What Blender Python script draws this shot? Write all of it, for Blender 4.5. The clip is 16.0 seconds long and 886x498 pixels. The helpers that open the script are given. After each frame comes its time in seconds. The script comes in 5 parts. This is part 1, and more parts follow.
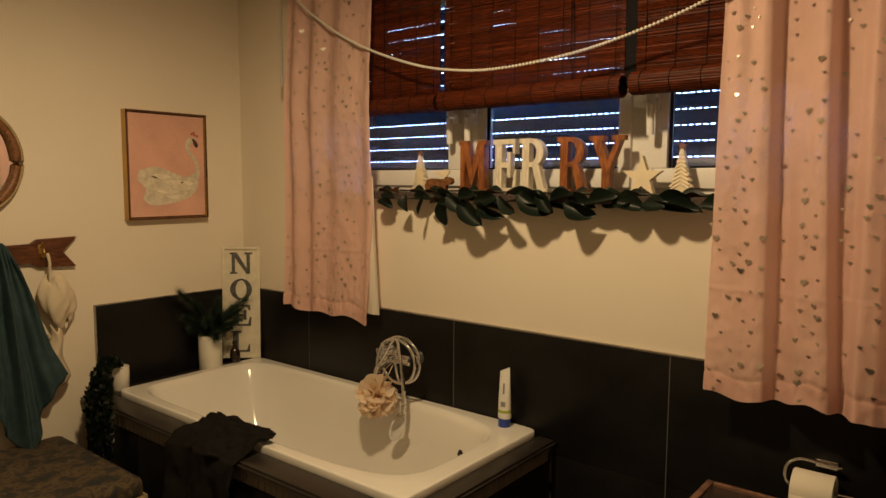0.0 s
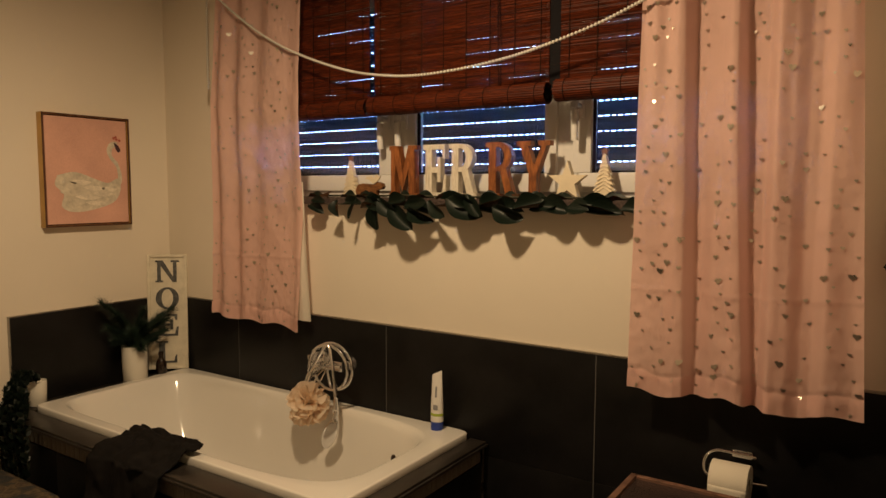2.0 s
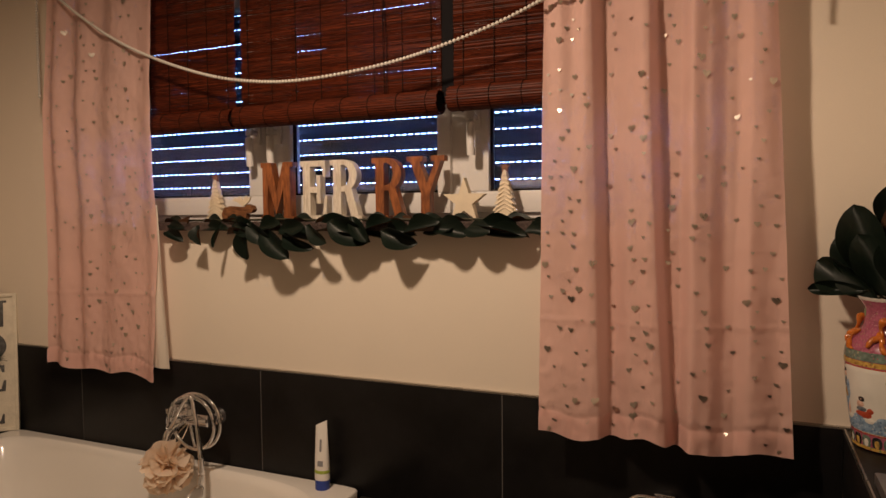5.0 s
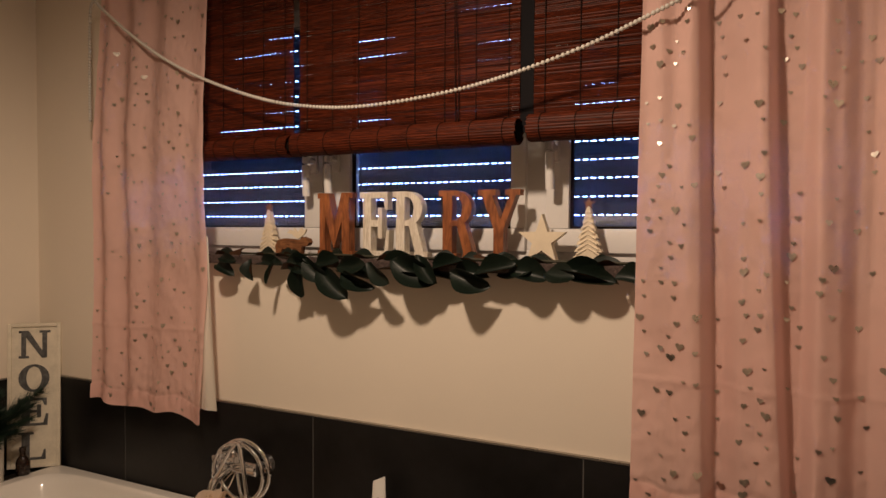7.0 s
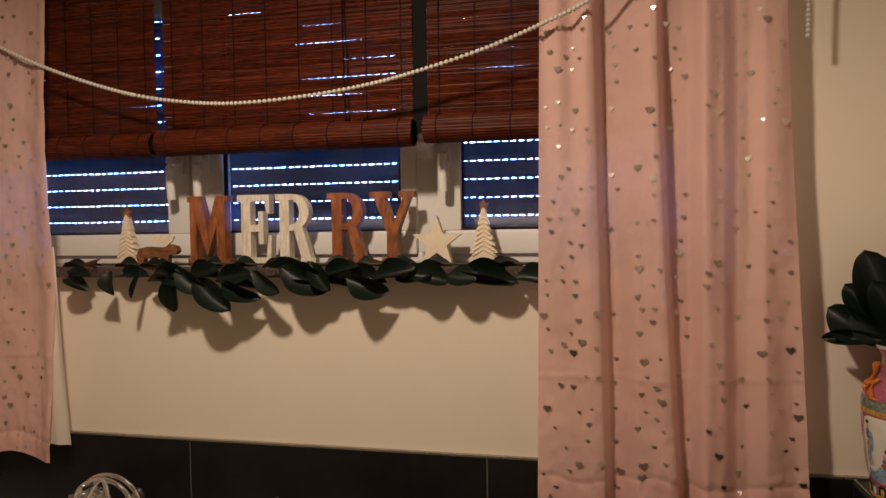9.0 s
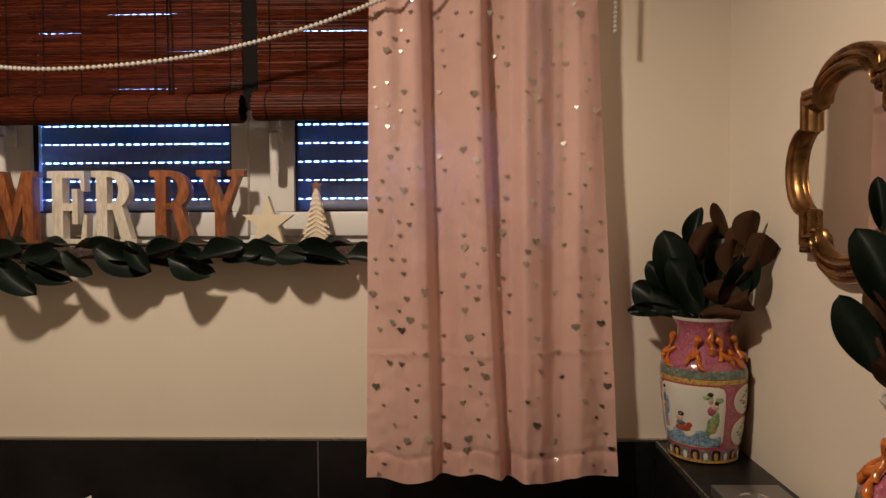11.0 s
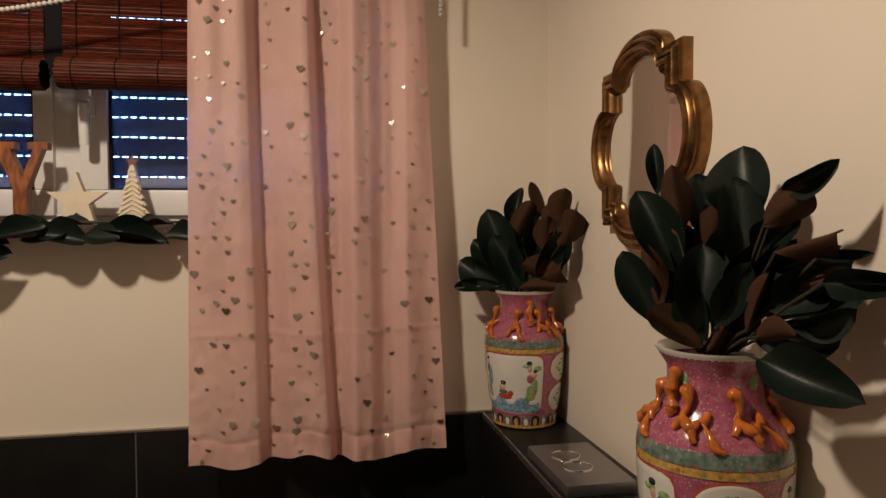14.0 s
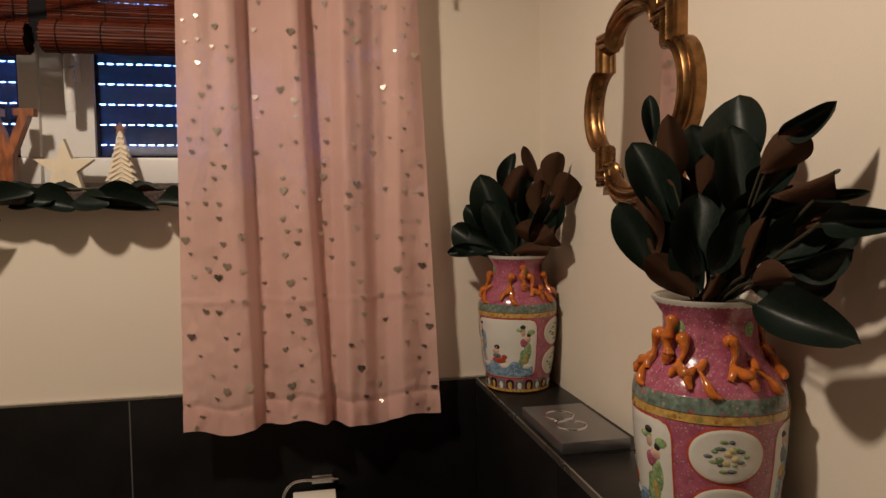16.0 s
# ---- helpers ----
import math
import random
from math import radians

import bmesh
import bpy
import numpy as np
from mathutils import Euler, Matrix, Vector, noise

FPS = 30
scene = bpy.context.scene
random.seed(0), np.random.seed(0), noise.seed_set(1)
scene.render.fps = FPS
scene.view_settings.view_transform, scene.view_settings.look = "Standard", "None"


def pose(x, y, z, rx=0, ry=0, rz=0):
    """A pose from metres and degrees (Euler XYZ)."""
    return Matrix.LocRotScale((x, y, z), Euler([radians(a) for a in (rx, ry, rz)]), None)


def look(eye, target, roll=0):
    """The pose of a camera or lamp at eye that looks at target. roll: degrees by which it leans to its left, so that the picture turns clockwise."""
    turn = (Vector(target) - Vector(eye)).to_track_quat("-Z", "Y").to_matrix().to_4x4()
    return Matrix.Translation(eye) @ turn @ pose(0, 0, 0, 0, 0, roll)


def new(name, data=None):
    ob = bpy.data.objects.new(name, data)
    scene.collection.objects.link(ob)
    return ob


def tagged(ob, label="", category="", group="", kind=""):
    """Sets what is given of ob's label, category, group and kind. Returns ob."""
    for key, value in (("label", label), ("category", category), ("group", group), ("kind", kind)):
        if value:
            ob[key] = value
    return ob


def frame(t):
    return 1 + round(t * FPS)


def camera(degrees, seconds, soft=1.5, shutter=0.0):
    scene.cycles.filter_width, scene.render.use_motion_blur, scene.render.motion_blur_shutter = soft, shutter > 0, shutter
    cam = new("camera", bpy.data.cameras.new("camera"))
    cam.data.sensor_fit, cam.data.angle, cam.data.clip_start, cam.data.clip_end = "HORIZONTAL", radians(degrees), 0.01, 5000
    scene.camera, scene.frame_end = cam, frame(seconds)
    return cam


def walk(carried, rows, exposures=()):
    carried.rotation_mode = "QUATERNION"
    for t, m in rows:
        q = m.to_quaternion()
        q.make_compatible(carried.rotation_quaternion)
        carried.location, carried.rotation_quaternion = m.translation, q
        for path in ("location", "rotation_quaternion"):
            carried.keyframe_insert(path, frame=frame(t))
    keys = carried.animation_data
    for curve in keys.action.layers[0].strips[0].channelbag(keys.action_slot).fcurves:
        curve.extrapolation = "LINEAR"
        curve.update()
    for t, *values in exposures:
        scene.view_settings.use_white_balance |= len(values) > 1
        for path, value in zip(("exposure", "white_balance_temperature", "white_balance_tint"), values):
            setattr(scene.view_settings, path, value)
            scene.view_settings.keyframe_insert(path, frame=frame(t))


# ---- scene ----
cam = camera(65.1, 16.0)
PATH = [
    (0, (2.94, -2.086, 1.45), (1.7, -0.529, 1.255), 0.3),
    (0.5, (2.952, -2.075, 1.447), (1.73, -0.504, 1.256), 0.2),
    (1, (2.961, -2.084, 1.445), (1.781, -0.48, 1.264), 0.2),
    (1.5, (2.966, -2.081, 1.45), (1.826, -0.448, 1.269), 0.2),
    (2, (2.965, -2.083, 1.439), (1.87, -0.418, 1.267), 0.2),
    (2.5, (2.969, -2.069, 1.437), (1.951, -0.356, 1.262), 0.4),
    (3, (2.955, -2.076, 1.438), (2.015, -0.319, 1.266), 0.3),
    (3.2, (2.944, -2.081, 1.426), (2.032, -0.308, 1.266), 0.4),
    (5.3, (2.803, -1.805, 1.434), (2.0, 0.024, 1.339), -0.5),
    (5.5, (2.8, -1.786, 1.436), (1.962, 0.028, 1.353), -0.3),
    (6, (2.79, -1.757, 1.444), (1.862, 0.013, 1.361), 0.0),
    (6.5, (2.735, -1.735, 1.475), (1.789, 0.026, 1.401), 0.3),
    (7, (2.648, -1.712, 1.493), (1.744, 0.071, 1.435), 0.3),
    (7.5, (2.563, -1.713, 1.504), (1.77, 0.122, 1.444), -0.0),
    (8, (2.496, -1.725, 1.517), (1.871, 0.173, 1.439), -0.5),
    (8.5, (2.467, -1.73, 1.521), (1.957, 0.202, 1.441), -0.7),
    (8.7, (2.462, -1.73, 1.519), (1.981, 0.21, 1.442), -0.8),
    (11, (2.546, -1.727, 1.45), (2.493, 0.271, 1.389), -0.3),
    (11.5, (2.56, -1.73, 1.439), (2.639, 0.267, 1.38), -0.2),
    (12, (2.587, -1.736, 1.431), (2.761, 0.256, 1.373), -0.2),
    (12.5, (2.602, -1.734, 1.423), (2.864, 0.247, 1.353), -0.1),
    (13, (2.609, -1.738, 1.419), (2.928, 0.235, 1.353), -0.2),
    (13.5, (2.616, -1.739, 1.412), (2.979, 0.227, 1.359), -0.2),
    (14, (2.601, -1.737, 1.401), (2.968, 0.228, 1.334), -0.3),
    (14.5, (2.598, -1.731, 1.391), (2.956, 0.235, 1.31), -0.5),
    (15, (2.595, -1.729, 1.385), (2.957, 0.236, 1.286), -0.6),
    (15.5, (2.596, -1.73, 1.37), (2.968, 0.232, 1.26), -0.7),
    (16, (2.591, -1.734, 1.363), (2.989, 0.223, 1.242), -0.7),
]
SKY, SLATGLOW, WARM = 85.0, 0.0014, (1.0, 0.735, 0.47)
LAMPS = [((1.86, -1.25, 2.49), 100.0)]
EXPOSURES = [(0, 0.0, 7300, 1), (1.5, 0.0, 7150, 3), (3.0, -0.05, 6500, 13), (5.5, -0.05, 6050, 17), (8.0, -0.06, 5800, 14), (11, -0.1, 5450, 9), (16, -0.06, 5350, 9)]
walk(cam, [(t, look(eye, target, roll)) for t, eye, target, roll in PATH], EXPOSURES)

# ---- light ----
world = bpy.data.worlds.new("dusk_sky")
scene.world = world
world.use_nodes = True
world.node_tree.nodes["Background"].inputs[0].default_value = (0.30, 0.46, 1.0, 1)
world.node_tree.nodes["Background"].inputs[1].default_value = SKY

for place, watts in LAMPS:
    bulb = bpy.data.lights.new("ceiling_spot", "SPOT")
    bulb.energy, bulb.shadow_soft_size, bulb.color = watts, 0.06, WARM
    bulb.spot_size, bulb.spot_blend = radians(180), 0.58
    new("ceiling_spot", bulb).location = place


# ---- materials ----
def mat(name, color, rough=0.5, metal=0.0, var=0.12, scale=6.0, bump=0.0, bscale=150.0, coat=0.0, spec=0.5, rvar=0.1):
    """A surface with large and fine variation of tone, roughness and relief."""
    m = bpy.data.materials.new(name)
    m.use_nodes = True
    nt = m.node_tree
    b = nt.nodes["Principled BSDF"]
    b.inputs["Roughness"].default_value = rough
    b.inputs["Metallic"].default_value = metal
    b.inputs["Coat Weight"].default_value = coat
    b.inputs["Coat Roughness"].default_value = 0.08
    b.inputs["Specular IOR Level"].default_value = spec
    tc = nt.nodes.new("ShaderNodeTexCoord")
    n1 = nt.nodes.new("ShaderNodeTexNoise")
    n1.inputs["Scale"].default_value, n1.inputs["Detail"].default_value = scale, 6
    n2 = nt.nodes.new("ShaderNodeTexNoise")
    n2.inputs["Scale"].default_value, n2.inputs["Detail"].default_value = bscale, 3
    nt.links.new(tc.outputs["Object"], n1.inputs["Vector"])
    nt.links.new(tc.outputs["Object"], n2.inputs["Vector"])
    add = nt.nodes.new("ShaderNodeMath")
    add.operation = "MULTIPLY_ADD"
    add.inputs[1].default_value = 0.35
    nt.links.new(n2.outputs["Fac"], add.inputs[0])
    nt.links.new(n1.outputs["Fac"], add.inputs[2])
    ramp = nt.nodes.new("ShaderNodeValToRGB")
    e = ramp.color_ramp.elements
    e[0].position, e[1].position = 0.35, 1.0
    e[0].color = [c * (1 - var) for c in color] + [1]
    e[1].color = [min(1, c * (1 + var)) for c in color] + [1]
    nt.links.new(add.outputs[0], ramp.inputs[0])
    nt.links.new(ramp.outputs[0], b.inputs["Base Color"])
    rr = nt.nodes.new("ShaderNodeMapRange")
    rr.inputs["To Min"].default_value, rr.inputs["To Max"].default_value = max(0.02, rough - rvar), min(1, rough + rvar)
    nt.links.new(n1.outputs["Fac"], rr.inputs["Value"])
    nt.links.new(rr.outputs[0], b.inputs["Roughness"])
    if bump:
        bp = nt.nodes.new("ShaderNodeBump")
        bp.inputs["Strength"].default_value, bp.inputs["Distance"].default_value = bump, 0.002
        nt.links.new(n2.outputs["Fac"], bp.inputs["Height"])
        nt.links.new(bp.outputs[0], b.inputs["Normal"])
    return m


def see_through(m, color, weight):
    """Lets part of the light through a thin cloth or plastic."""
    nt = m.node_tree
    out = nt.nodes["Material Output"]
    tr = nt.nodes.new("ShaderNodeBsdfTranslucent")
    tr.inputs[0].default_value = (*color, 1)
    mix = nt.nodes.new("ShaderNodeMixShader")
    mix.inputs[0].default_value = weight
    nt.links.new(nt.nodes["Principled BSDF"].outputs[0], mix.inputs[1])
    nt.links.new(tr.outputs[0], mix.inputs[2])
    nt.links.new(mix.outputs[0], out.inputs[0])
    return m


def wood(name, dark, light, stretch, scale=30.0, rough=0.45, spread=0.0):
    """Wood with its grain along one axis. stretch: the scaling of the three axes."""
    m = mat(name, light, rough, bump=0.15, bscale=90)
    nt = m.node_tree
    b = nt.nodes["Principled BSDF"]
    tc = nt.nodes.new("ShaderNodeTexCoord")
    mp = nt.nodes.new("ShaderNodeMapping")
    mp.inputs["Scale"].default_value = stretch
    info = nt.nodes.new("ShaderNodeObjectInfo")
    nt.links.new(tc.outputs["Object"], mp.inputs["Vector"])
    nt.links.new(info.outputs["Random"], mp.inputs["Location"])
    nz = nt.nodes.new("ShaderNodeTexNoise")
    nz.inputs["Scale"].default_value, nz.inputs["Detail"].default_value, nz.inputs["Distortion"].default_value = scale, 8, 1.2
    nt.links.new(mp.outputs[0], nz.inputs["Vector"])
    ramp = nt.nodes.new("ShaderNodeValToRGB")
    e = ramp.color_ramp.elements
    e[0].position, e[1].position = 0.36, 0.66
    e[0].color, e[1].color = (*dark, 1), (*light, 1)
    nt.links.new(nz.outputs["Fac"], ramp.inputs[0])
    nt.links.new(ramp.outputs[0], b.inputs["Base Color"])
    if spread:
        geo = nt.nodes.new("ShaderNodeNewGeometry")
        hsv = nt.nodes.new("ShaderNodeHueSaturation")
        mr = nt.nodes.new("ShaderNodeMapRange")
        mr.inputs["To Min"].default_value, mr.inputs["To Max"].default_value = 1 - spread, 1 + spread
        nt.links.new(geo.outputs["Random Per Island"], mr.inputs["Value"])
        nt.links.new(mr.outputs[0], hsv.inputs["Value"])
        nt.links.new(ramp.outputs[0], hsv.inputs["Color"])
        nt.links.new(hsv.outputs[0], b.inputs["Base Color"])
    return m


WALL = mat("cream_wall_paint", (0.74, 0.66, 0.55), 0.75, var=0.045, scale=2.2, bump=0.07, bscale=240)
CEIL = mat("white_ceiling_paint", (0.8, 0.77, 0.7), 0.85, var=0.03, bump=0.2)
FLOOR = mat("grey_floor_tile", (0.20, 0.185, 0.17), 0.4, var=0.25, scale=4)
TILE = mat("black_slate_tile", (0.0068, 0.0064, 0.0066), 0.40, var=0.75, scale=5.5, bump=0.14, bscale=45, spec=0.26)
GROUT = mat("grey_grout", (0.10, 0.095, 0.09), 0.9, bump=0.3)
TRIM = mat("brushed_tile_trim", (0.40, 0.37, 0.33), 0.28, 0.9, bump=0.05)
ENAMEL = mat("white_bath_enamel", (0.80, 0.77, 0.72), 0.13, var=0.02, scale=3, coat=0.3, rvar=0.03)
LEDGE = mat("dark_slate_ledge", (0.025, 0.0205, 0.0175), 0.36, var=0.45, scale=14, bump=0.2, bscale=60)
MOSAIC = mat("grey_brown_mosaic_tile", (0.12, 0.10, 0.082), 0.4, var=0.4, scale=25, bump=0.2)
CHROME = mat("chrome", (0.75, 0.75, 0.76), 0.09, 1.0, var=0.05, rvar=0.04)
STEEL = mat("brushed_steel_plate", (0.30, 0.30, 0.31), 0.36, 0.9, var=0.12, scale=30)
FRAME = mat("white_window_plastic", (0.72, 0.70, 0.68), 0.35, var=0.03)
GRANITE = mat("speckled_granite", (0.075, 0.055, 0.05), 0.12, var=0.8, scale=180, bscale=600, rvar=0.03)
SHUTTER = see_through(mat("grey_shutter_plastic", (0.030, 0.032, 0.040), 0.5, var=0.1, scale=9), (0.35, 0.42, 0.6), SLATGLOW)
CLOTH = see_through(mat("pink_curtain_cotton", (0.84, 0.55, 0.475), 0.85, var=0.07, scale=9, bump=0.3, bscale=900), (0.88, 0.68, 0.68), 0.42)
LINING = see_through(mat("white_curtain_lining", (0.74, 0.69, 0.60), 0.9, var=0.04, bump=0.2, bscale=800), (0.7, 0.66, 0.6), 0.25)
FOIL = mat("silver_foil", (0.64, 0.57, 0.50), 0.30, 1.0, var=0.3, scale=40)
BEAD = mat("white_wood_bead", (0.52, 0.49, 0.44), 0.5, var=0.12, scale=90)
REED = wood("dark_bamboo_reed", (0.026, 0.0042, 0.0014), (0.102, 0.0180, 0.0045), (3, 40, 40), 6, 0.5, 0.30)
REED.node_tree.nodes["Principled BSDF"].inputs["Specular IOR Level"].default_value = 0.16
THREAD = mat("dark_blind_thread", (0.012, 0.006, 0.004), 0.9, spec=0.15)
# flat black for the shade in the gap beside the middle blind
GAPSHADE = mat("black_gap_shade", (0.010, 0.009, 0.010), 0.9, spec=0.1)
OAK = wood("stained_sheesham_wood", (0.15, 0.045, 0.013), (0.35, 0.118, 0.036), (9, 9, 2), 7, 0.42)
WHITEWOOD = wood("whitewashed_wood", (0.55, 0.48, 0.38), (0.78, 0.72, 0.62), (20, 20, 3), 8, 0.6)
CREAMWOOD = mat("cream_painted_wood", (0.72, 0.62, 0.46), 0.55, var=0.08, scale=30)
BROWNWOOD = wood("brown_wood", (0.10, 0.035, 0.012), (0.26, 0.11, 0.04), (4, 14, 14), 8, 0.5)
ARROWWOOD = wood("varnished_mahogany", (0.05, 0.014, 0.006), (0.15, 0.05, 0.02), (10, 3, 25), 6, 0.4)
GREEN = mat("dark_magnolia_leaf", (0.0052, 0.0105, 0.0066), 0.44, var=0.6, scale=18, bump=0.12, bscale=30, spec=0.30)
BROWNLEAF = mat("brown_leaf_underside", (0.050, 0.0215, 0.0085), 0.72, spec=0.2, var=0.3, scale=25, bump=0.3, bscale=300)
STEM = mat("brown_green_stem", (0.030, 0.026, 0.011), 0.7)
NEEDLE = mat("pine_needle", (0.012, 0.03, 0.018), 0.6, var=0.4, scale=40)
POTWHITE = mat("matte_white_ceramic", (0.72, 0.68, 0.6), 0.45, var=0.04)
GILT = mat("antique_gold_leaf", (0.24, 0.126, 0.045), 0.30, 0.9, var=0.85, scale=22, bump=0.25, bscale=70, rvar=0.15)
MIRROR = mat("mirror_glass", (0.86, 0.86, 0.85), 0.02, 1.0, var=0.01, rvar=0.0)
GLAZEPINK = mat("pink_vase_glaze", (0.33, 0.085, 0.14), 0.2, var=0.45, scale=75, bump=0.2, bscale=160, coat=0.5)
GLAZEWHITE = mat("white_vase_glaze", (0.66, 0.64, 0.58), 0.16, var=0.05, scale=20, coat=0.5)
GLAZETEAL = mat("teal_vase_glaze", (0.12, 0.165, 0.135), 0.22, var=0.7, scale=110, coat=0.4)
GLAZEYELLOW = mat("yellow_vase_glaze", (0.45, 0.28, 0.06), 0.22, var=0.5, scale=120, coat=0.4)
GLAZERED = mat("red_vase_enamel", (0.38, 0.06, 0.025), 0.2, var=0.3, scale=80, coat=0.4)
GLAZEGREEN = mat("green_vase_enamel", (0.22, 0.33, 0.14), 0.25, var=0.7, scale=90, coat=0.4)
GLAZEBLUE = mat("blue_vase_enamel", (0.20, 0.30, 0.42), 0.25, var=0.6, scale=70, coat=0.4)
GLAZECREAM = mat("cream_vase_enamel", (0.55, 0.46, 0.24), 0.25, var=0.4, scale=140, coat=0.4)
GLAZEGREY = mat("slate_vase_enamel", (0.12, 0.14, 0.16), 0.25, var=0.6, scale=120, coat=0.4)
GLAZESKIN = mat("pale_rose_vase_enamel", (0.55, 0.36, 0.28), 0.25, var=0.2, scale=90, coat=0.4)
GLAZEBLACK = mat("black_vase_enamel", (0.02, 0.018, 0.02), 0.25, coat=0.4)


def flecked(m, colors, scale):
    """Strews small painted flecks of other enamels over a glaze."""
    nt = m.node_tree
    b = nt.nodes["Principled BSDF"]
    base = b.inputs["Base Color"].links[0].from_socket
    tc = nt.nodes.new("ShaderNodeTexCoord")
    vo = nt.nodes.new("ShaderNodeTexVoronoi")
    vo.inputs["Scale"].default_value = scale
    nt.links.new(tc.outputs["Object"], vo.inputs["Vector"])
    pick = nt.nodes.new("ShaderNodeValToRGB")
    pick.color_ramp.interpolation = "CONSTANT"
    el = pick.color_ramp.elements
    el[0].color, el[1].color, el[1].position = (*colors[0], 1), (*colors[-1], 1), 0.8
    for i, c in enumerate(colors[1:-1]):
        e = el.new(0.8 * (i + 1) / (len(colors) - 1))
        e.color = (*c, 1)
    sep = nt.nodes.new("ShaderNodeSeparateColor")
    nt.links.new(vo.outputs["Color"], sep.inputs[0])
    nt.links.new(sep.outputs[0], pick.inputs[0])
    edge = nt.nodes.new("ShaderNodeMath")
    edge.operation = "LESS_THAN"
    edge.inputs[1].default_value = 0.34
    nt.links.new(vo.outputs["Distance"], edge.inputs[0])
    mx = nt.nodes.new("ShaderNodeMix")
    mx.data_type = "RGBA"
    nt.links.new(edge.outputs[0], mx.inputs["Factor"])
    nt.links.new(base, mx.inputs["A"])
    nt.links.new(pick.outputs[0], mx.inputs["B"])
    nt.links.new(mx.outputs["Result"], b.inputs["Base Color"])


flecked(GLAZEPINK, ((0.42, 0.13, 0.20), (0.30, 0.07, 0.11), (0.46, 0.24, 0.26), (0.34, 0.10, 0.16), (0.30, 0.22, 0.12)), 270)
flecked(GLAZETEAL, ((0.17, 0.22, 0.17), (0.30, 0.08, 0.10), (0.08, 0.12, 0.11), (0.28, 0.26, 0.17), (0.20, 0.19, 0.17)), 130)
flecked(GLAZEYELLOW, ((0.52, 0.34, 0.09), (0.30, 0.15, 0.04), (0.20, 0.22, 0.08)), 110)
flecked(GLAZEGREEN, ((0.30, 0.40, 0.20), (0.12, 0.20, 0.09), (0.45, 0.45, 0.25), (0.40, 0.20, 0.20)), 190)
flecked(GLAZEBLUE, ((0.34, 0.44, 0.54), (0.10, 0.17, 0.30), (0.50, 0.52, 0.50)), 170)
AMBER = mat("amber_glazed_relief", (0.46, 0.125, 0.010), 0.14, var=0.55, scale=60, coat=0.6)
TEALTOWEL = mat("teal_terry_towel", (0.043, 0.076, 0.086), 0.95, var=0.25, scale=30, bump=1.0, bscale=420, spec=0.1)
GREYTOWEL = mat("charcoal_terry_towel", (0.0115, 0.010, 0.0095), 0.95, var=0.35, scale=35, bump=1.0, bscale=380, spec=0.1)
CANVASBAG = mat("cream_cotton_bag", (0.62, 0.53, 0.40), 0.9, var=0.1, bump=0.4, bscale=500)
LOOFAH = see_through(mat("peach_net_sponge", (0.95, 0.85, 0.73), 0.7, var=0.10, scale=50, bump=0.5, bscale=500), (0.96, 0.78, 0.60), 0.55)
TUBEWHITE = mat("white_plastic_tube", (0.78, 0.76, 0.72), 0.3, var=0.02)
BLUECAP = mat("blue_plastic_cap", (0.02, 0.05, 0.30), 0.35)
LIME = mat("lime_label_band", (0.35, 0.45, 0.05), 0.4)
GREYPRINT = mat("grey_print", (0.25, 0.25, 0.27), 0.5)
PAPER = mat("white_tissue_paper", (0.76, 0.70, 0.60), 0.95, var=0.04, bump=0.5, bscale=300)
GOLDFRAME = mat("gilded_picture_frame", (0.50, 0.30, 0.09), 0.42, 0.25, var=0.15, scale=10)
DARKEDGE = wood("dark_frame_edge", (0.05, 0.02, 0.01), (0.13, 0.05, 0.025), (10, 3, 3), 10, 0.45)
CANVAS = mat("pink_painted_canvas", (0.66, 0.37, 0.29), 0.8, var=0.16, scale=7, bump=0.6, bscale=160)
SWANWHITE = mat("grey_white_brush_paint", (0.60, 0.53, 0.42), 0.75, var=0.35, scale=28, bump=0.9, bscale=90)
PAINTDARK = mat("dark_violet_paint", (0.05, 0.02, 0.03), 0.6)
PAINTROSE = mat("rose_red_paint", (0.42, 0.10, 0.07), 0.6)
SIGNWHITE = mat("weathered_white_board", (0.66, 0.60, 0.48), 0.7, var=0.15, scale=25, bump=0.4, bscale=120)
SIGNGREY = mat("worn_charcoal_print", (0.085, 0.085, 0.085), 0.8, var=0.8, scale=60, bscale=260)
BOTTLE = mat("dark_brown_glass", (0.02, 0.011, 0.008), 0.12, var=0.3)
DARKTOP = mat("dark_glass_top", (0.035, 0.024, 0.022), 0.22, var=0.2, scale=5)
TOPRIM = wood("brown_cabinet_rim", (0.09, 0.045, 0.03), (0.19, 0.10, 0.07), (3, 3, 20), 8, 0.45)
BRASS = mat("brass_hook", (0.5, 0.34, 0.12), 0.3, 1.0)
FRINGE = mat("beige_braid_trim", (0.34, 0.26, 0.15), 0.9, var=0.3, scale=80, bump=0.8, bscale=300)

FLORAL = mat("faded_floral_upholstery", (0.15, 0.10, 0.055), 0.9, bump=0.6, bscale=500)
_nt = FLORAL.node_tree
_v = _nt.nodes.new("ShaderNodeTexNoise")
_v.inputs["Scale"].default_value, _v.inputs["Detail"].default_value, _v.inputs["Distortion"].default_value = 22, 9, 0.3
_r = _nt.nodes.new("ShaderNodeValToRGB")
for _p, _c in ((0.36, (0.022, 0.024, 0.026)), (0.47, (0.05, 0.036, 0.022)), (0.54, (0.115, 0.082, 0.045)), (0.60, (0.045, 0.028, 0.02)), (0.68, (0.09, 0.06, 0.035))):
    _e = _r.color_ramp.elements.new(_p)
    _e.color = (*_c, 1)
_r.color_ramp.elements.remove(_r.color_ramp.elements[0])
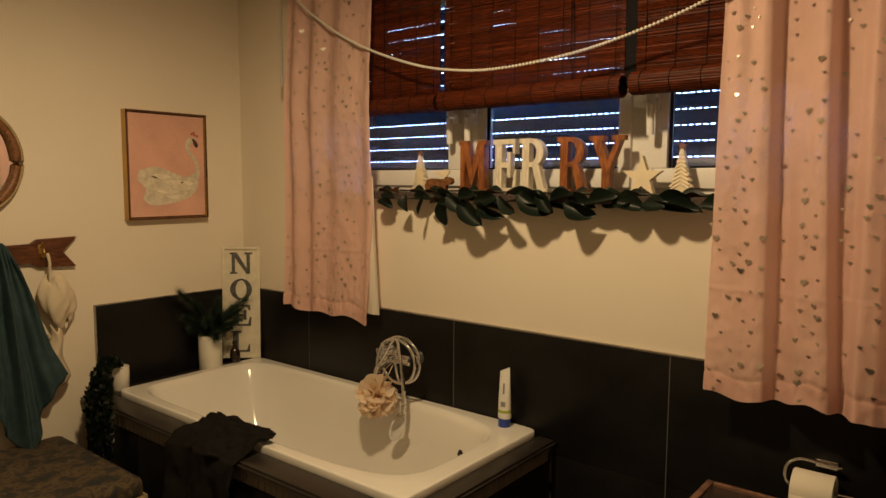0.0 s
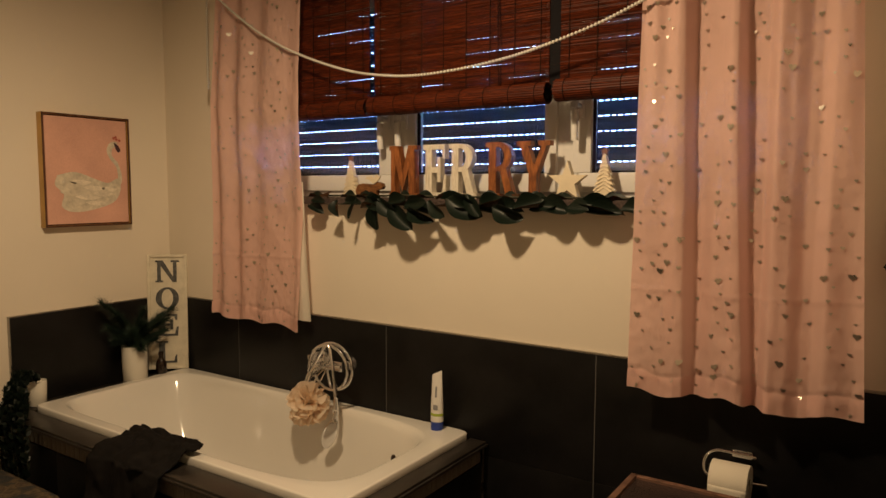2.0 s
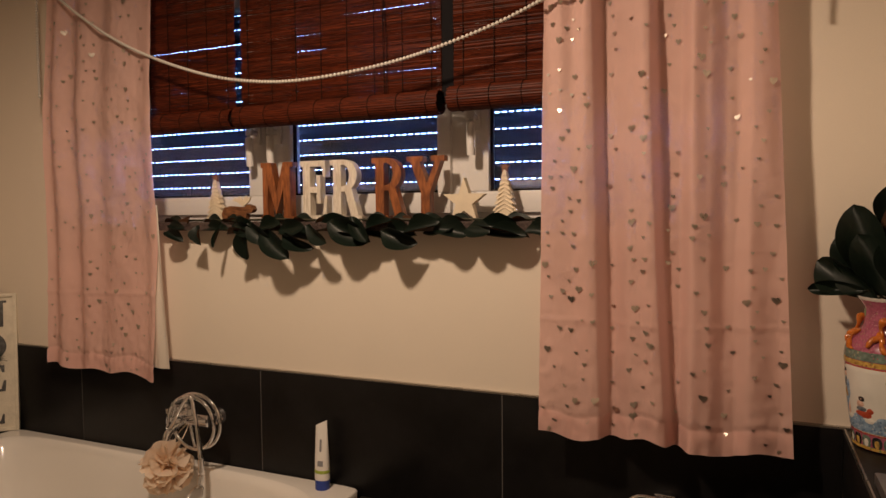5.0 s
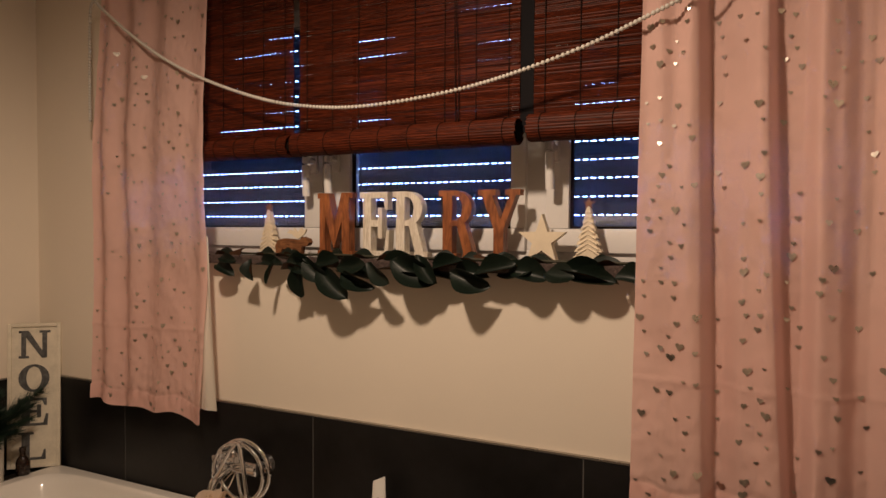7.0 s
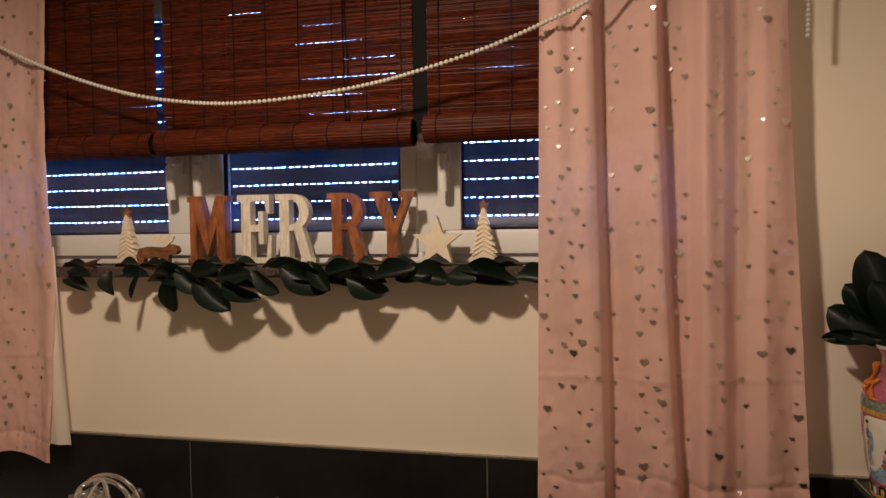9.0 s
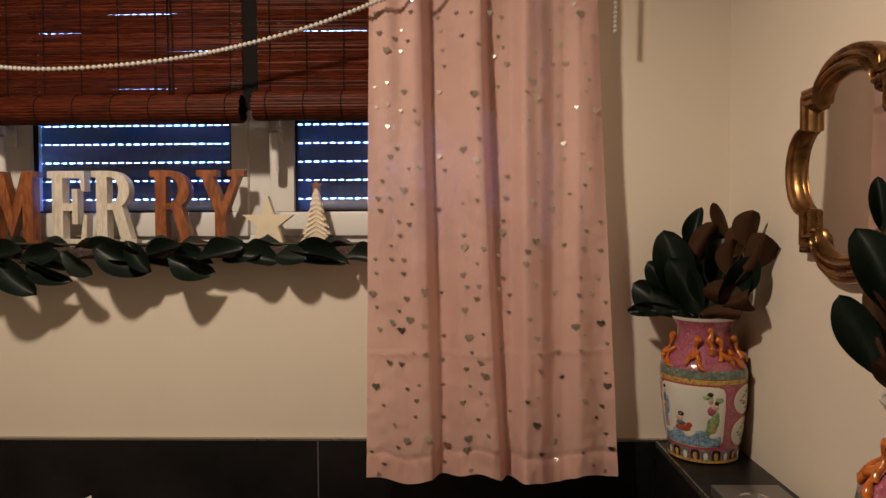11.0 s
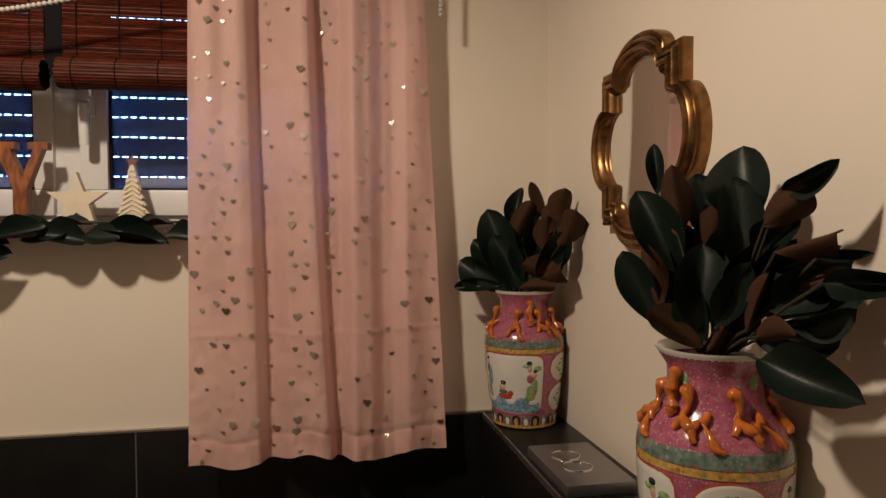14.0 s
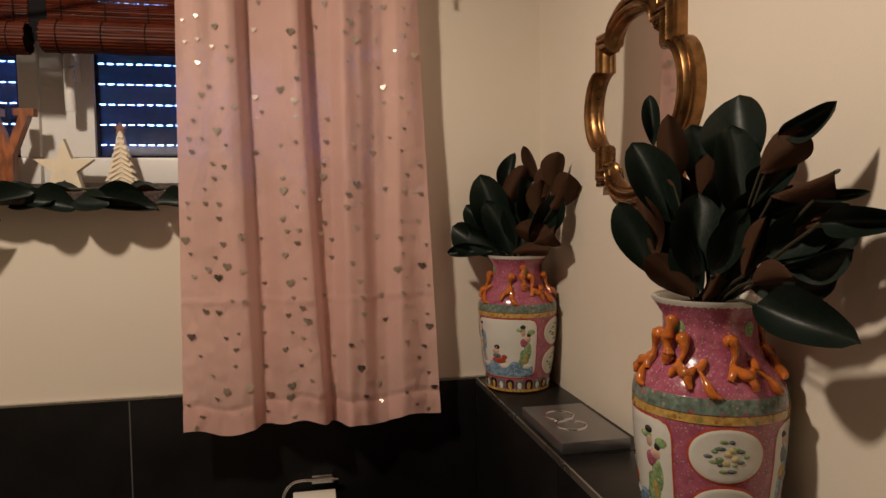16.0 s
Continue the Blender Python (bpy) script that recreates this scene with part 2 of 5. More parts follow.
_r.color_ramp.elements.remove(_r.color_ramp.elements[-1])
_c = _nt.nodes.new("ShaderNodeTexCoord")
_nt.links.new(_c.outputs["Object"], _v.inputs["Vector"])
_nt.links.new(_v.outputs["Fac"], _r.inputs[0])
_nt.links.new(_r.outputs[0], _nt.nodes["Principled BSDF"].inputs["Base Color"])

GLASS = bpy.data.materials.new("window_glass")
GLASS.use_nodes = True
_b = GLASS.node_tree.nodes["Principled BSDF"]
_b.inputs["Transmission Weight"].default_value, _b.inputs["Roughness"].default_value, _b.inputs["IOR"].default_value = 1.0, 0.0, 1.45


# ---- mesh tools ----
def box(bm, x0, x1, y0, y1, z0, z1, bevel=0.0):
    vs = [bm.verts.new((x, y, z)) for x in (x0, x1) for y in (y0, y1) for z in (z0, z1)]
    fs = [bm.faces.new([vs[i] for i in q]) for q in ((0, 1, 3, 2), (4, 6, 7, 5), (0, 4, 5, 1), (2, 3, 7, 6), (0, 2, 6, 4), (1, 5, 7, 3))]
    if bevel:
        es = list({e for f in fs for e in f.edges})
        bmesh.ops.bevel(bm, geom=es, offset=bevel, segments=2, affect="EDGES", profile=0.6)
    return bm


def lathe(bm, profile, n=32, center=(0, 0, 0), close=False):
    rings = []
    for r, z in profile:
        if r < 1e-5:
            rings.append([bm.verts.new((center[0], center[1], center[2] + z))])
        else:
            rings.append([bm.verts.new((center[0] + r * math.cos(2 * math.pi * k / n), center[1] + r * math.sin(2 * math.pi * k / n), center[2] + z)) for k in range(n)])
    for a, b in zip(rings, rings[1:]):
        for k in range(n):
            q = [a[k % len(a)], a[(k + 1) % n % len(a)], b[(k + 1) % n % len(b)], b[k % len(b)]]
            q = list(dict.fromkeys(q))
            if len(q) > 2:
                bm.faces.new(q)
    return bm


def sweep(bm, points, radius, n=10, closed=False):
    """A round tube along points; radius: a number or one for each point."""
    pts = [Vector(p) for p in points]
    rings, up = [], Vector((0, 0, 1))
    count = len(pts)
    for i, p in enumerate(pts):
        a = pts[(i - 1) % count] if closed or i else p
        b = pts[(i + 1) % count] if closed or i < count - 1 else p
        d = (b - a).normalized()
        side = d.cross(up)
        if side.length < 0.05:
            side = d.cross(Vector((0, 1, 0)))
        side.normalize()
        other = side.cross(d)
        r = radius if isinstance(radius, (int, float)) else radius[i]
        rings.append([bm.verts.new(p + r * (math.cos(2 * math.pi * k / n) * side + math.sin(2 * math.pi * k / n) * other)) for k in range(n)])
    pairs = list(zip(rings, rings[1:])) + ([(rings[-1], rings[0])] if closed else [])
    for a, b in pairs:
        for k in range(n):
            bm.faces.new((a[k], a[(k + 1) % n], b[(k + 1) % n], b[k]))
    if not closed:
        bm.faces.new(list(reversed(rings[0])))
        bm.faces.new(rings[-1])
    return bm


def ball(bm, c, r, sx=1, sy=1, sz=1, u=14, v=9):
    bmesh.ops.create_uvsphere(bm, u_segments=u, v_segments=v, radius=r, matrix=Matrix.Translation(c) @ Matrix.Diagonal((sx, sy, sz, 1)))
    return bm


def slab(bm, loop, y0, y1):
    """An outline of (x, z) points, solid between two depths."""
    a = [bm.verts.new((x, y0, z)) for x, z in loop]
    b = [bm.verts.new((x, y1, z)) for x, z in loop]
    bm.faces.new(a)
    bm.faces.new(list(reversed(b)))
    for i in range(len(loop)):
        j = (i + 1) % len(loop)
        bm.faces.new((a[j], a[i], b[i], b[j]))
    return bm


def sheet(bm, f, nu, nv):
    g = [[bm.verts.new(f(i / nu, j / nv)) for j in range(nv + 1)] for i in range(nu + 1)]
    for i in range(nu):
        for j in range(nv):
            bm.faces.new((g[i][j], g[i + 1][j], g[i + 1][j + 1], g[i][j + 1]))
    return bm


def to_mesh(bm, name, material, smooth=None):
    bmesh.ops.recalc_face_normals(bm, faces=bm.faces)
    me = bpy.data.meshes.new(name)
    bm.to_mesh(me)
    bm.free()
    for m in material if isinstance(material, (list, tuple)) else [material]:
        me.materials.append(m)
    if smooth is not None:
        me.polygons.foreach_set("use_smooth", [True] * len(me.polygons))
        me.set_sharp_from_angle(angle=radians(smooth))
    return me


def part(name, bm, material, parent=None, label="", smooth=40, thick=0.0):
    ob = new(name, to_mesh(bm, name, material, smooth))
    if thick:
        mod = ob.modifiers.new("thickness", "SOLIDIFY")
        mod.thickness = thick
    if parent:
        ob.parent = parent
    if label:
        ob["label"] = label
    return ob


def thing(name, loc=(0, 0, 0), rz=0.0, label="", category="", group="", kind=""):
    ob = new(name)
    ob.empty_display_size = 0.05
    ob.matrix_basis = pose(*loc, 0, 0, rz)
    return tagged(ob, label, category, group, kind)


def smoothed(points, steps=6):
    """A flowing line through points."""
    p = [Vector(q) for q in points]
    p = [2 * p[0] - p[1]] + p + [2 * p[-1] - p[-2]]
    out = []
    for i in range(1, len(p) - 2):
        for k in range(steps):
            t = k / steps
            out.append(0.5 * (2 * p[i] + (p[i + 1] - p[i - 1]) * t + (2 * p[i - 1] - 5 * p[i] + 4 * p[i + 1] - p[i + 2]) * t * t + (3 * p[i] - p[i - 1] - 3 * p[i + 1] + p[i + 2]) * t ** 3))
    return out + [p[-2]]


def B():
    return bmesh.new()


def struct(name, bm, material, label, category, smooth=40):
    return tagged(part(name, bm, material, smooth=smooth), label, category, kind="structure")


# ---- the room ----
RX, RY, RZ = 3.205, -4.6, 2.58
WIN = (0.52, 2.78, 1.38, 2.26)

struct("floor", box(B(), -0.15, RX + 0.15, RY - 0.15, 0.35, -0.1, 0), FLOOR, "grey tiled bathroom floor in dim light", "floor")
struct("ceiling", box(B(), -0.15, RX + 0.15, RY - 0.15, 0.35, RZ, RZ + 0.1), CEIL, "plain white painted bathroom ceiling", "ceiling")
struct("wall_west", box(B(), -0.15, 0, RY - 0.15, 0.35, 0, RZ), WALL, "cream painted plaster wall beside the bath", "wall")
struct("wall_east", box(B(), RX, RX + 0.15, RY - 0.15, 0.35, 0, RZ), WALL, "cream painted plaster wall behind the vases", "wall")
struct("wall_south", box(B(), 0, RX, RY - 0.15, RY, 0, RZ), WALL, "cream painted plaster wall closing the room", "wall")
bm = B()
box(bm, 0, WIN[0], 0, 0.35, 0, RZ)
box(bm, WIN[1], RX, 0, 0.35, 0, RZ)
box(bm, WIN[0], WIN[1], 0, 0.35, 0, WIN[2])
box(bm, WIN[0], WIN[1], 0, 0.35, WIN[3], RZ)
struct("wall_north", bm, WALL, "cream painted plaster wall around the window", "wall")

# ---- window, sill and shutter ----
win = thing("window_1", label="white plastic three-part window with lowered roller shutter", category="window", kind="structure")
FY0, FY1 = 0.12, 0.18
part("window_frame", box(B(), WIN[0], WIN[1], FY0 + 0.015, FY1 + 0.02, 1.405, 1.435, 0.004), FRAME, win)
part("window_frame", box(B(), WIN[0], WIN[1], FY0 + 0.015, FY1 + 0.02, WIN[3] - 0.06, WIN[3], 0.004), FRAME, win)
part("window_frame", box(B(), WIN[0], WIN[0] + 0.05, FY0 + 0.012, FY1 + 0.018, 1.435, WIN[3] - 0.06, 0.004), FRAME, win)
part("window_frame", box(B(), WIN[1] - 0.05, WIN[1], FY0 + 0.012, FY1 + 0.018, 1.435, WIN[3] - 0.06, 0.004), FRAME, win)
for x0, x1 in ((1.275, 1.315), (1.965, 2.045)):
    part("mullion", box(B(), x0, x1, FY0 + 0.018, FY1 + 0.018, 1.435, WIN[3] - 0.06, 0.004), FRAME, win)


def sash(x0, x1, left, right):
    s = part("sash", box(B(), x0, x1, FY0, FY1, 1.43, 1.495, 0.006), FRAME, win)
    part("sash_rail", box(B(), x0, x1, FY0, FY1, WIN[3] - 0.11, WIN[3] - 0.05, 0.006), FRAME, s)
    part("sash_stile", box(B(), x0, x0 + left, FY0 + 0.002, FY1 - 0.002, 1.495, WIN[3] - 0.11, 0.005), FRAME, s)
    part("sash_stile", box(B(), x1 - right, x1, FY0 + 0.002, FY1 - 0.002, 1.495, WIN[3] - 0.11, 0.005), FRAME, s)
    pane = part("pane", box(B(), x0 + left, x1 - right, 0.15, 0.154, 1.495, WIN[3] - 0.11), GLASS, s, "clear window glass")
    pane.visible_shadow = False
    bm = B()
    for a, b in ((x0 + left, x0 + left + 0.006), (x1 - right - 0.006, x1 - right)):
        box(bm, a, b, 0.136, 0.15, 1.495, WIN[3] - 0.11)
    box(bm, x0 + left + 0.006, x1 - right - 0.006, 0.136, 0.15, 1.495, 1.501)
    part("gasket", bm, THREAD, s, "black rubber gasket")


def handle(x, z):
    h = part("window_handle", box(B(), x - 0.015, x + 0.015, FY0 - 0.012, FY0, z - 0.03, z + 0.04, 0.006), FRAME, win)
    bm = B()
    sweep(bm, [(x, FY0 - 0.01, z + 0.01), (x, FY0 - 0.05, z + 0.01)], 0.010, 12)
    sweep(bm, smoothed([(x, FY0 - 0.045, z + 0.022), (x, FY0 - 0.05, z), (x, FY0 - 0.05, z - 0.06), (x, FY0 - 0.046, z - 0.105)]), 0.0125, 12)
    part("lever", bm, FRAME, h)


sash(WIN[0] + 0.04, 1.28, 0.06, 0.075)
sash(1.31, 1.975, 0.075, 0.045)
sash(2.035, WIN[1] - 0.04, 0.065, 0.06)
handle(1.252, 1.70)
handle(1.338, 1.70)
handle(2.062, 1.705)
part("window_sill", box(B(), WIN[0] - 0.06, WIN[1] + 0.06, -0.052, 0.0, 1.378, 1.408, 0.005), GRANITE, win, "dark speckled granite sill")
part("window_sill", box(B(), WIN[0], WIN[1], 0.0005, FY0 + 0.02, 1.3805, 1.4078), GRANITE, win, "dark speckled granite sill")

shutter = thing("roller_shutter", label="lowered grey slatted roller shutter with rows of light slots", category="shutter", kind="structure")
PITCH, SLOT = 0.0520, 0.0026
for k in range(17):
    z0 = 1.377 + k * PITCH
    bm = B()
    sheet(bm, lambda u, v: (WIN[0] - 0.02 + u * (WIN[1] - WIN[0] + 0.04), 0.222 + 0.007 * math.sin(math.pi * v) * -1, z0 + SLOT + v * (PITCH - SLOT)), 1, 6)
    slat = part("slat", bm, SHUTTER, shutter)
    bm = B()
    x = WIN[0] - 0.02
    while x < WIN[1] + 0.02:
        box(bm, x, x + 0.0085, 0.2215, 0.2225, z0, z0 + SLOT)
        x += 0.0232
    part("slot_bars", bm, SHUTTER, slat)
struct("ground", box(B(), -60, 60, 0.5, 90, -3.2, -3.0), mat("dusky_lawn", (0.05, 0.06, 0.03), 0.95, var=0.4, scale=0.5), "dusky ground outside behind the shutter", "ground")

# ---- tiling ----
XS = [0.0, 0.502, 1.343, 2.184, 3.025]
J = 0.0016


def tile(name, x0, x1, y0, y1, z0, z1, parent):
    ob = part(name, box(B(), x0, x1, y0, y1, z0, z1, 0.0012), TILE, parent, smooth=30)
    return ob


wn = thing("tiling_north", label="large black slate tiles on the wall below the window", category="tiling", kind="structure")
part("grout", box(B(), 0.012, 3.02, -0.0108, -0.0005, 0, 0.917), GROUT, wn)
for i in range(4):
    for z0, z1 in ((0.0, 0.08), (0.08, 0.50), (0.50, 0.92)):
        tile("tile", max(0.014, XS[i]) + J, XS[i + 1] - J, -0.012, -0.002, z0 + 0.0003, z1 - 0.0003, wn)
part("trim", box(B(), 0.014, 3.205, -0.0135, -0.0002, 0.9185, 0.9235), TRIM, wn, "slim metal tile edge")
ww = thing("tiling_west", label="black slate tiles on the wall at the bath end", category="tiling", kind="structure")
part("grout", box(B(), 0.0005, 0.0108, -0.744, -0.001, 0, 0.917), GROUT, ww)
for y0, y1 in ((-0.746, -0.013),):
    for z0, z1 in ((0.0, 0.08), (0.08, 0.50), (0.50, 0.92)):
        tile("tile", 0.002, 0.012, y0 + J, y1 - J, z0 + J, z1 - J, ww)
part("trim", box(B(), 0.0002, 0.0135, -0.746, -0.014, 0.9185, 0.9235), TRIM, ww, "slim metal tile edge")
part("trim", box(B(), 0.0002, 0.0135, -0.7505, -0.7462, 0, 0.9235), TRIM, ww, "slim metal tile edge")

sh = thing("cistern_box", label="boxed-in cistern ledge clad in black slate tiles", category="ledge", kind="structure")
part("core", box(B(), 3.032, RX - 0.0005, -1.6, -0.014, 0, 0.909), GROUT, sh)
YS = [-0.014, -0.60, -1.2, -1.6]
for a, b in zip(YS, YS[1:]):
    tile("tile", 3.0265, RX - 0.001, b + J, a - J, 0.910, 0.9205, sh)
    for z0, z1 in ((0.0, 0.08), (0.08, 0.50), (0.50, 0.9085)):
        tile("tile", 3.0235, 3.0315, b + J, a - J, z0 + J, z1, sh)
part("trim", box(B(), 3.0225, 3.0262, -1.6, -0.015, 0.9092, 0.922), TRIM, sh, "slim metal tile edge")

# ---- bath ----
TX0, TX1, TY0, TY1, TZ = 0.128, 1.722, -0.724, -0.0145, 0.58
sur = thing("bath_surround", label="black tiled bath surround with a mosaic border", category="bath surround", kind="structure")
bm = B()
box(bm, 0.014, 1.768, -0.798, -0.775, 0, 0.535)
box(bm, 1.745, 1.768, -0.775, -0.0145, 0, 0.535)
part("core", bm, GROUT, sur)
for x0, x1 in ((0.015, 0.44), (0.44, 0.88), (0.88, 1.32), (1.32, 1.775)):
    tile("tile", x0 + J, x1 - J, -0.806, -0.799, 0.02, 0.478, sur)
for y0, y1 in ((-0.806, -0.42), (-0.42, -0.015)):
    tile("tile", 1.769, 1.7765, y0 + J, y1 - J, 0.02, 0.478, sur)
bm = B()
box(bm, 0.015, 1.79, -0.818, TY0 - 0.002, 0.536, 0.556, 0.004)
box(bm, TX1 + 0.002, 1.79, TY0 - 0.0015, -0.0145, 0.536, 0.556, 0.004)
box(bm, 0.015, TX0 - 0.002, TY0 - 0.0015, -0.0145, 0.536, 0.556, 0.004)
part("moulding", box(B(), 0.015, 1.7985, -0.8265, -0.8185, 0.5385, 0.5485, 0.0025), LEDGE, sur)
part("moulding", box(B(), 1.7905, 1.7985, -0.818, -0.0145, 0.5385, 0.5485, 0.0025), LEDGE, sur)
part("ledge", bm, LEDGE, sur, "dark slate ledge around the rim")
part("trim", box(B(), 1.7772, 1.7812, -0.022, -0.0145, 0.0, 0.535), TRIM, sur, "slim metal tile edge")
part("trim", box(B(), 1.7772, 1.7802, -0.8092, -0.8062, 0.0, 0.535), TRIM, sur, "slim metal tile edge")
piece = to_mesh(box(B(), -0.0145, 0.0145, -0.004, 0.004, -0.024, 0.024, 0.0015), "mosaic", MOSAIC, 30)
for k in range(57):
    ob = new("mosaic_tile", piece)
    ob.parent, ob.location = sur, (0.034 + k * 0.0307, -0.803, 0.508)
for k in range(25):
    ob = new("mosaic_tile", piece)
    ob.parent, ob.matrix_basis = sur, pose(1.7725, -0.783 + k * 0.0307, 0.508, 0, 0, 90)


def bathtub():
    t = thing("bathtub", label="white enamelled built-in bathtub, empty, with rounded inside", category="bathtub")
    cx, cy = (TX0 + TX1) / 2, (TY0 + TY1) / 2
    hx, hy = (TX1 - TX0) / 2, (TY1 - TY0) / 2
    n = 96

    HEAD = 1.7  # the head end is squarer than the foot end

    def ring(ax, ay, ox, p, z):
        out = []
        for k in range(n):
            a = 2 * math.pi * k / n
            c, s = math.cos(a), math.sin(a)
            q = p if c > 0 or p > 12 else p * HEAD
            x = ax * math.copysign(abs(c) ** (2 / q), c)
            y = ay * math.copysign(abs(s) ** (2 / q), s)
            out.append((cx + ox + x, cy + y, z))
        return out

    bm = B()
    rows = [ring(hx - 0.004, hy - 0.004, 0, 40, TZ - 0.045), ring(hx, hy, 0, 40, TZ - 0.04), ring(hx, hy, 0, 40, TZ - 0.005), ring(hx - 0.0015, hy - 0.0015, 0, 38, TZ - 0.0015), ring(hx - 0.005, hy - 0.005, 0, 36, TZ), ring(hx - 0.010, hy - 0.010, 0, 30, TZ),
            ring(hx - 0.040, hy - 0.030, -0.004, 7.0, TZ), ring(hx - 0.056, hy - 0.040, -0.010, 4.8, TZ), ring(hx - 0.060, hy - 0.043, -0.010, 4.7, TZ - 0.0006), ring(hx - 0.068, hy - 0.050, -0.011, 4.3, TZ - 0.008),
            ring(hx - 0.078, hy - 0.058, -0.011, 4.0, TZ - 0.03), ring(hx - 0.105, hy - 0.074, -0.002, 3.6, TZ - 0.12), ring(hx - 0.15, hy - 0.095, 0.012, 3.3, TZ - 0.25),
            ring(hx - 0.21, hy - 0.125, 0.03, 2.9, TZ - 0.34), ring(hx - 0.26, hy - 0.155, 0.04, 2.8, TZ - 0.385), ring(hx - 0.36, hy - 0.22, 0.05, 2.6, TZ - 0.40), ring(hx * 0.2, hy * 0.2, 0.05, 2.2, TZ - 0.405)]
    vs = [[bm.verts.new(p) for p in r] for r in rows]
    for a, b in zip(vs, vs[1:]):
        for k in range(n):
            bm.faces.new((a[k], a[(k + 1) % n], b[(k + 1) % n], b[k]))
    bm.faces.new(vs[-1])
    part("basin", bm, ENAMEL, t, smooth=50)
    bm = B()
    lathe(bm, [(0, 0.004), (0.012, 0.006), (0.022, 0.004), (0.026, 0.0), (0.024, -0.004)], 20)
    bmesh.ops.transform(bm, matrix=Matrix.Translation((1.466, -0.1285, 0.458)) @ Vector((-0.284, -0.933, 0.222)).to_track_quat('Z', 'Y').to_matrix().to_4x4() @ Matrix.Scale(0.6, 4), verts=bm.verts)
    part("overflow", bm, BOTTLE, t, "dark overflow cover")
    return t


bathtub()

# ---- curtains ----
def fold_left(x, z):
    k = (2.25 - z) / 1.4
    u = (x - 0.4) / 0.6
    return -0.076 - 0.020 * math.exp(-((z - 1.78) / 0.30) ** 2) - 0.0105 * math.sin(2 * math.pi * (4.6 * u + 0.25 * k) + 1.5 * math.sin(5 * u)) - 0.008 * math.sin(2 * math.pi * (2.3 * u + 0.1)) * k - 0.004 * math.sin(31 * u + 3 * k)


def ease(a, b, t):
    t = min(1.0, max(0.0, (t - a) / (b - a)))
    return t * t * (3 - 2 * t)


def fold_right(x, z):
    """Three flat pleats with two deep valleys, a shallow dip and small gathers at the top."""
    k = min(1.0, max(0.0, (2.25 - z) / 1.4))
    u = (x - 2.33) / 0.56
    drop = 0.7 + 0.3 * ease(0, 0.5, k)
    l1, l2 = 0.222 + 0.045 * k, 0.470 + 0.085 * k * k
    d = 0.042 * drop * ease(l1 - 0.012, l1 + 0.030, u) * (1 - ease(0.300, 0.40, u))
    d = max(d, 0.044 * drop * ease(l2 - 0.008, l2 + 0.026, u) * (1 - ease(0.590, 0.65, u)))
    d = max(d, 0.026 * ease(0.71, 0.78, u) * (1 - ease(0.81, 0.88, u)))
    roll = 0.013 * (math.exp(-((u - l1 + 0.04) / 0.05) ** 2) + math.exp(-((u - l2 + 0.035) / 0.04) ** 2) + 0.7 * math.exp(-((u - 0.655) / 0.035) ** 2))
    edge = 0.030 * ease(0.86, 1.0, u)
    gather = 0.009 * math.sin(2 * math.pi * (7.5 * u + 0.3 * math.sin(5 * u))) * max(0, 1 - 1.7 * k)
    return -0.111 + d - roll + edge + gather - 0.007 * math.sin(2 * math.pi * (1.8 * u + 0.2)) - 0.002 * math.sin(40 * u + 9 * z)


def heart_loop(s):
    pts = []
    for i in range(14):
        a = 2 * math.pi * i / 14
        pts.append((s * math.sin(a) ** 3, s * (0.81 * math.cos(a) - 0.31 * math.cos(2 * a) - 0.125 * math.cos(3 * a) - 0.06 * math.cos(4 * a))))
    return pts


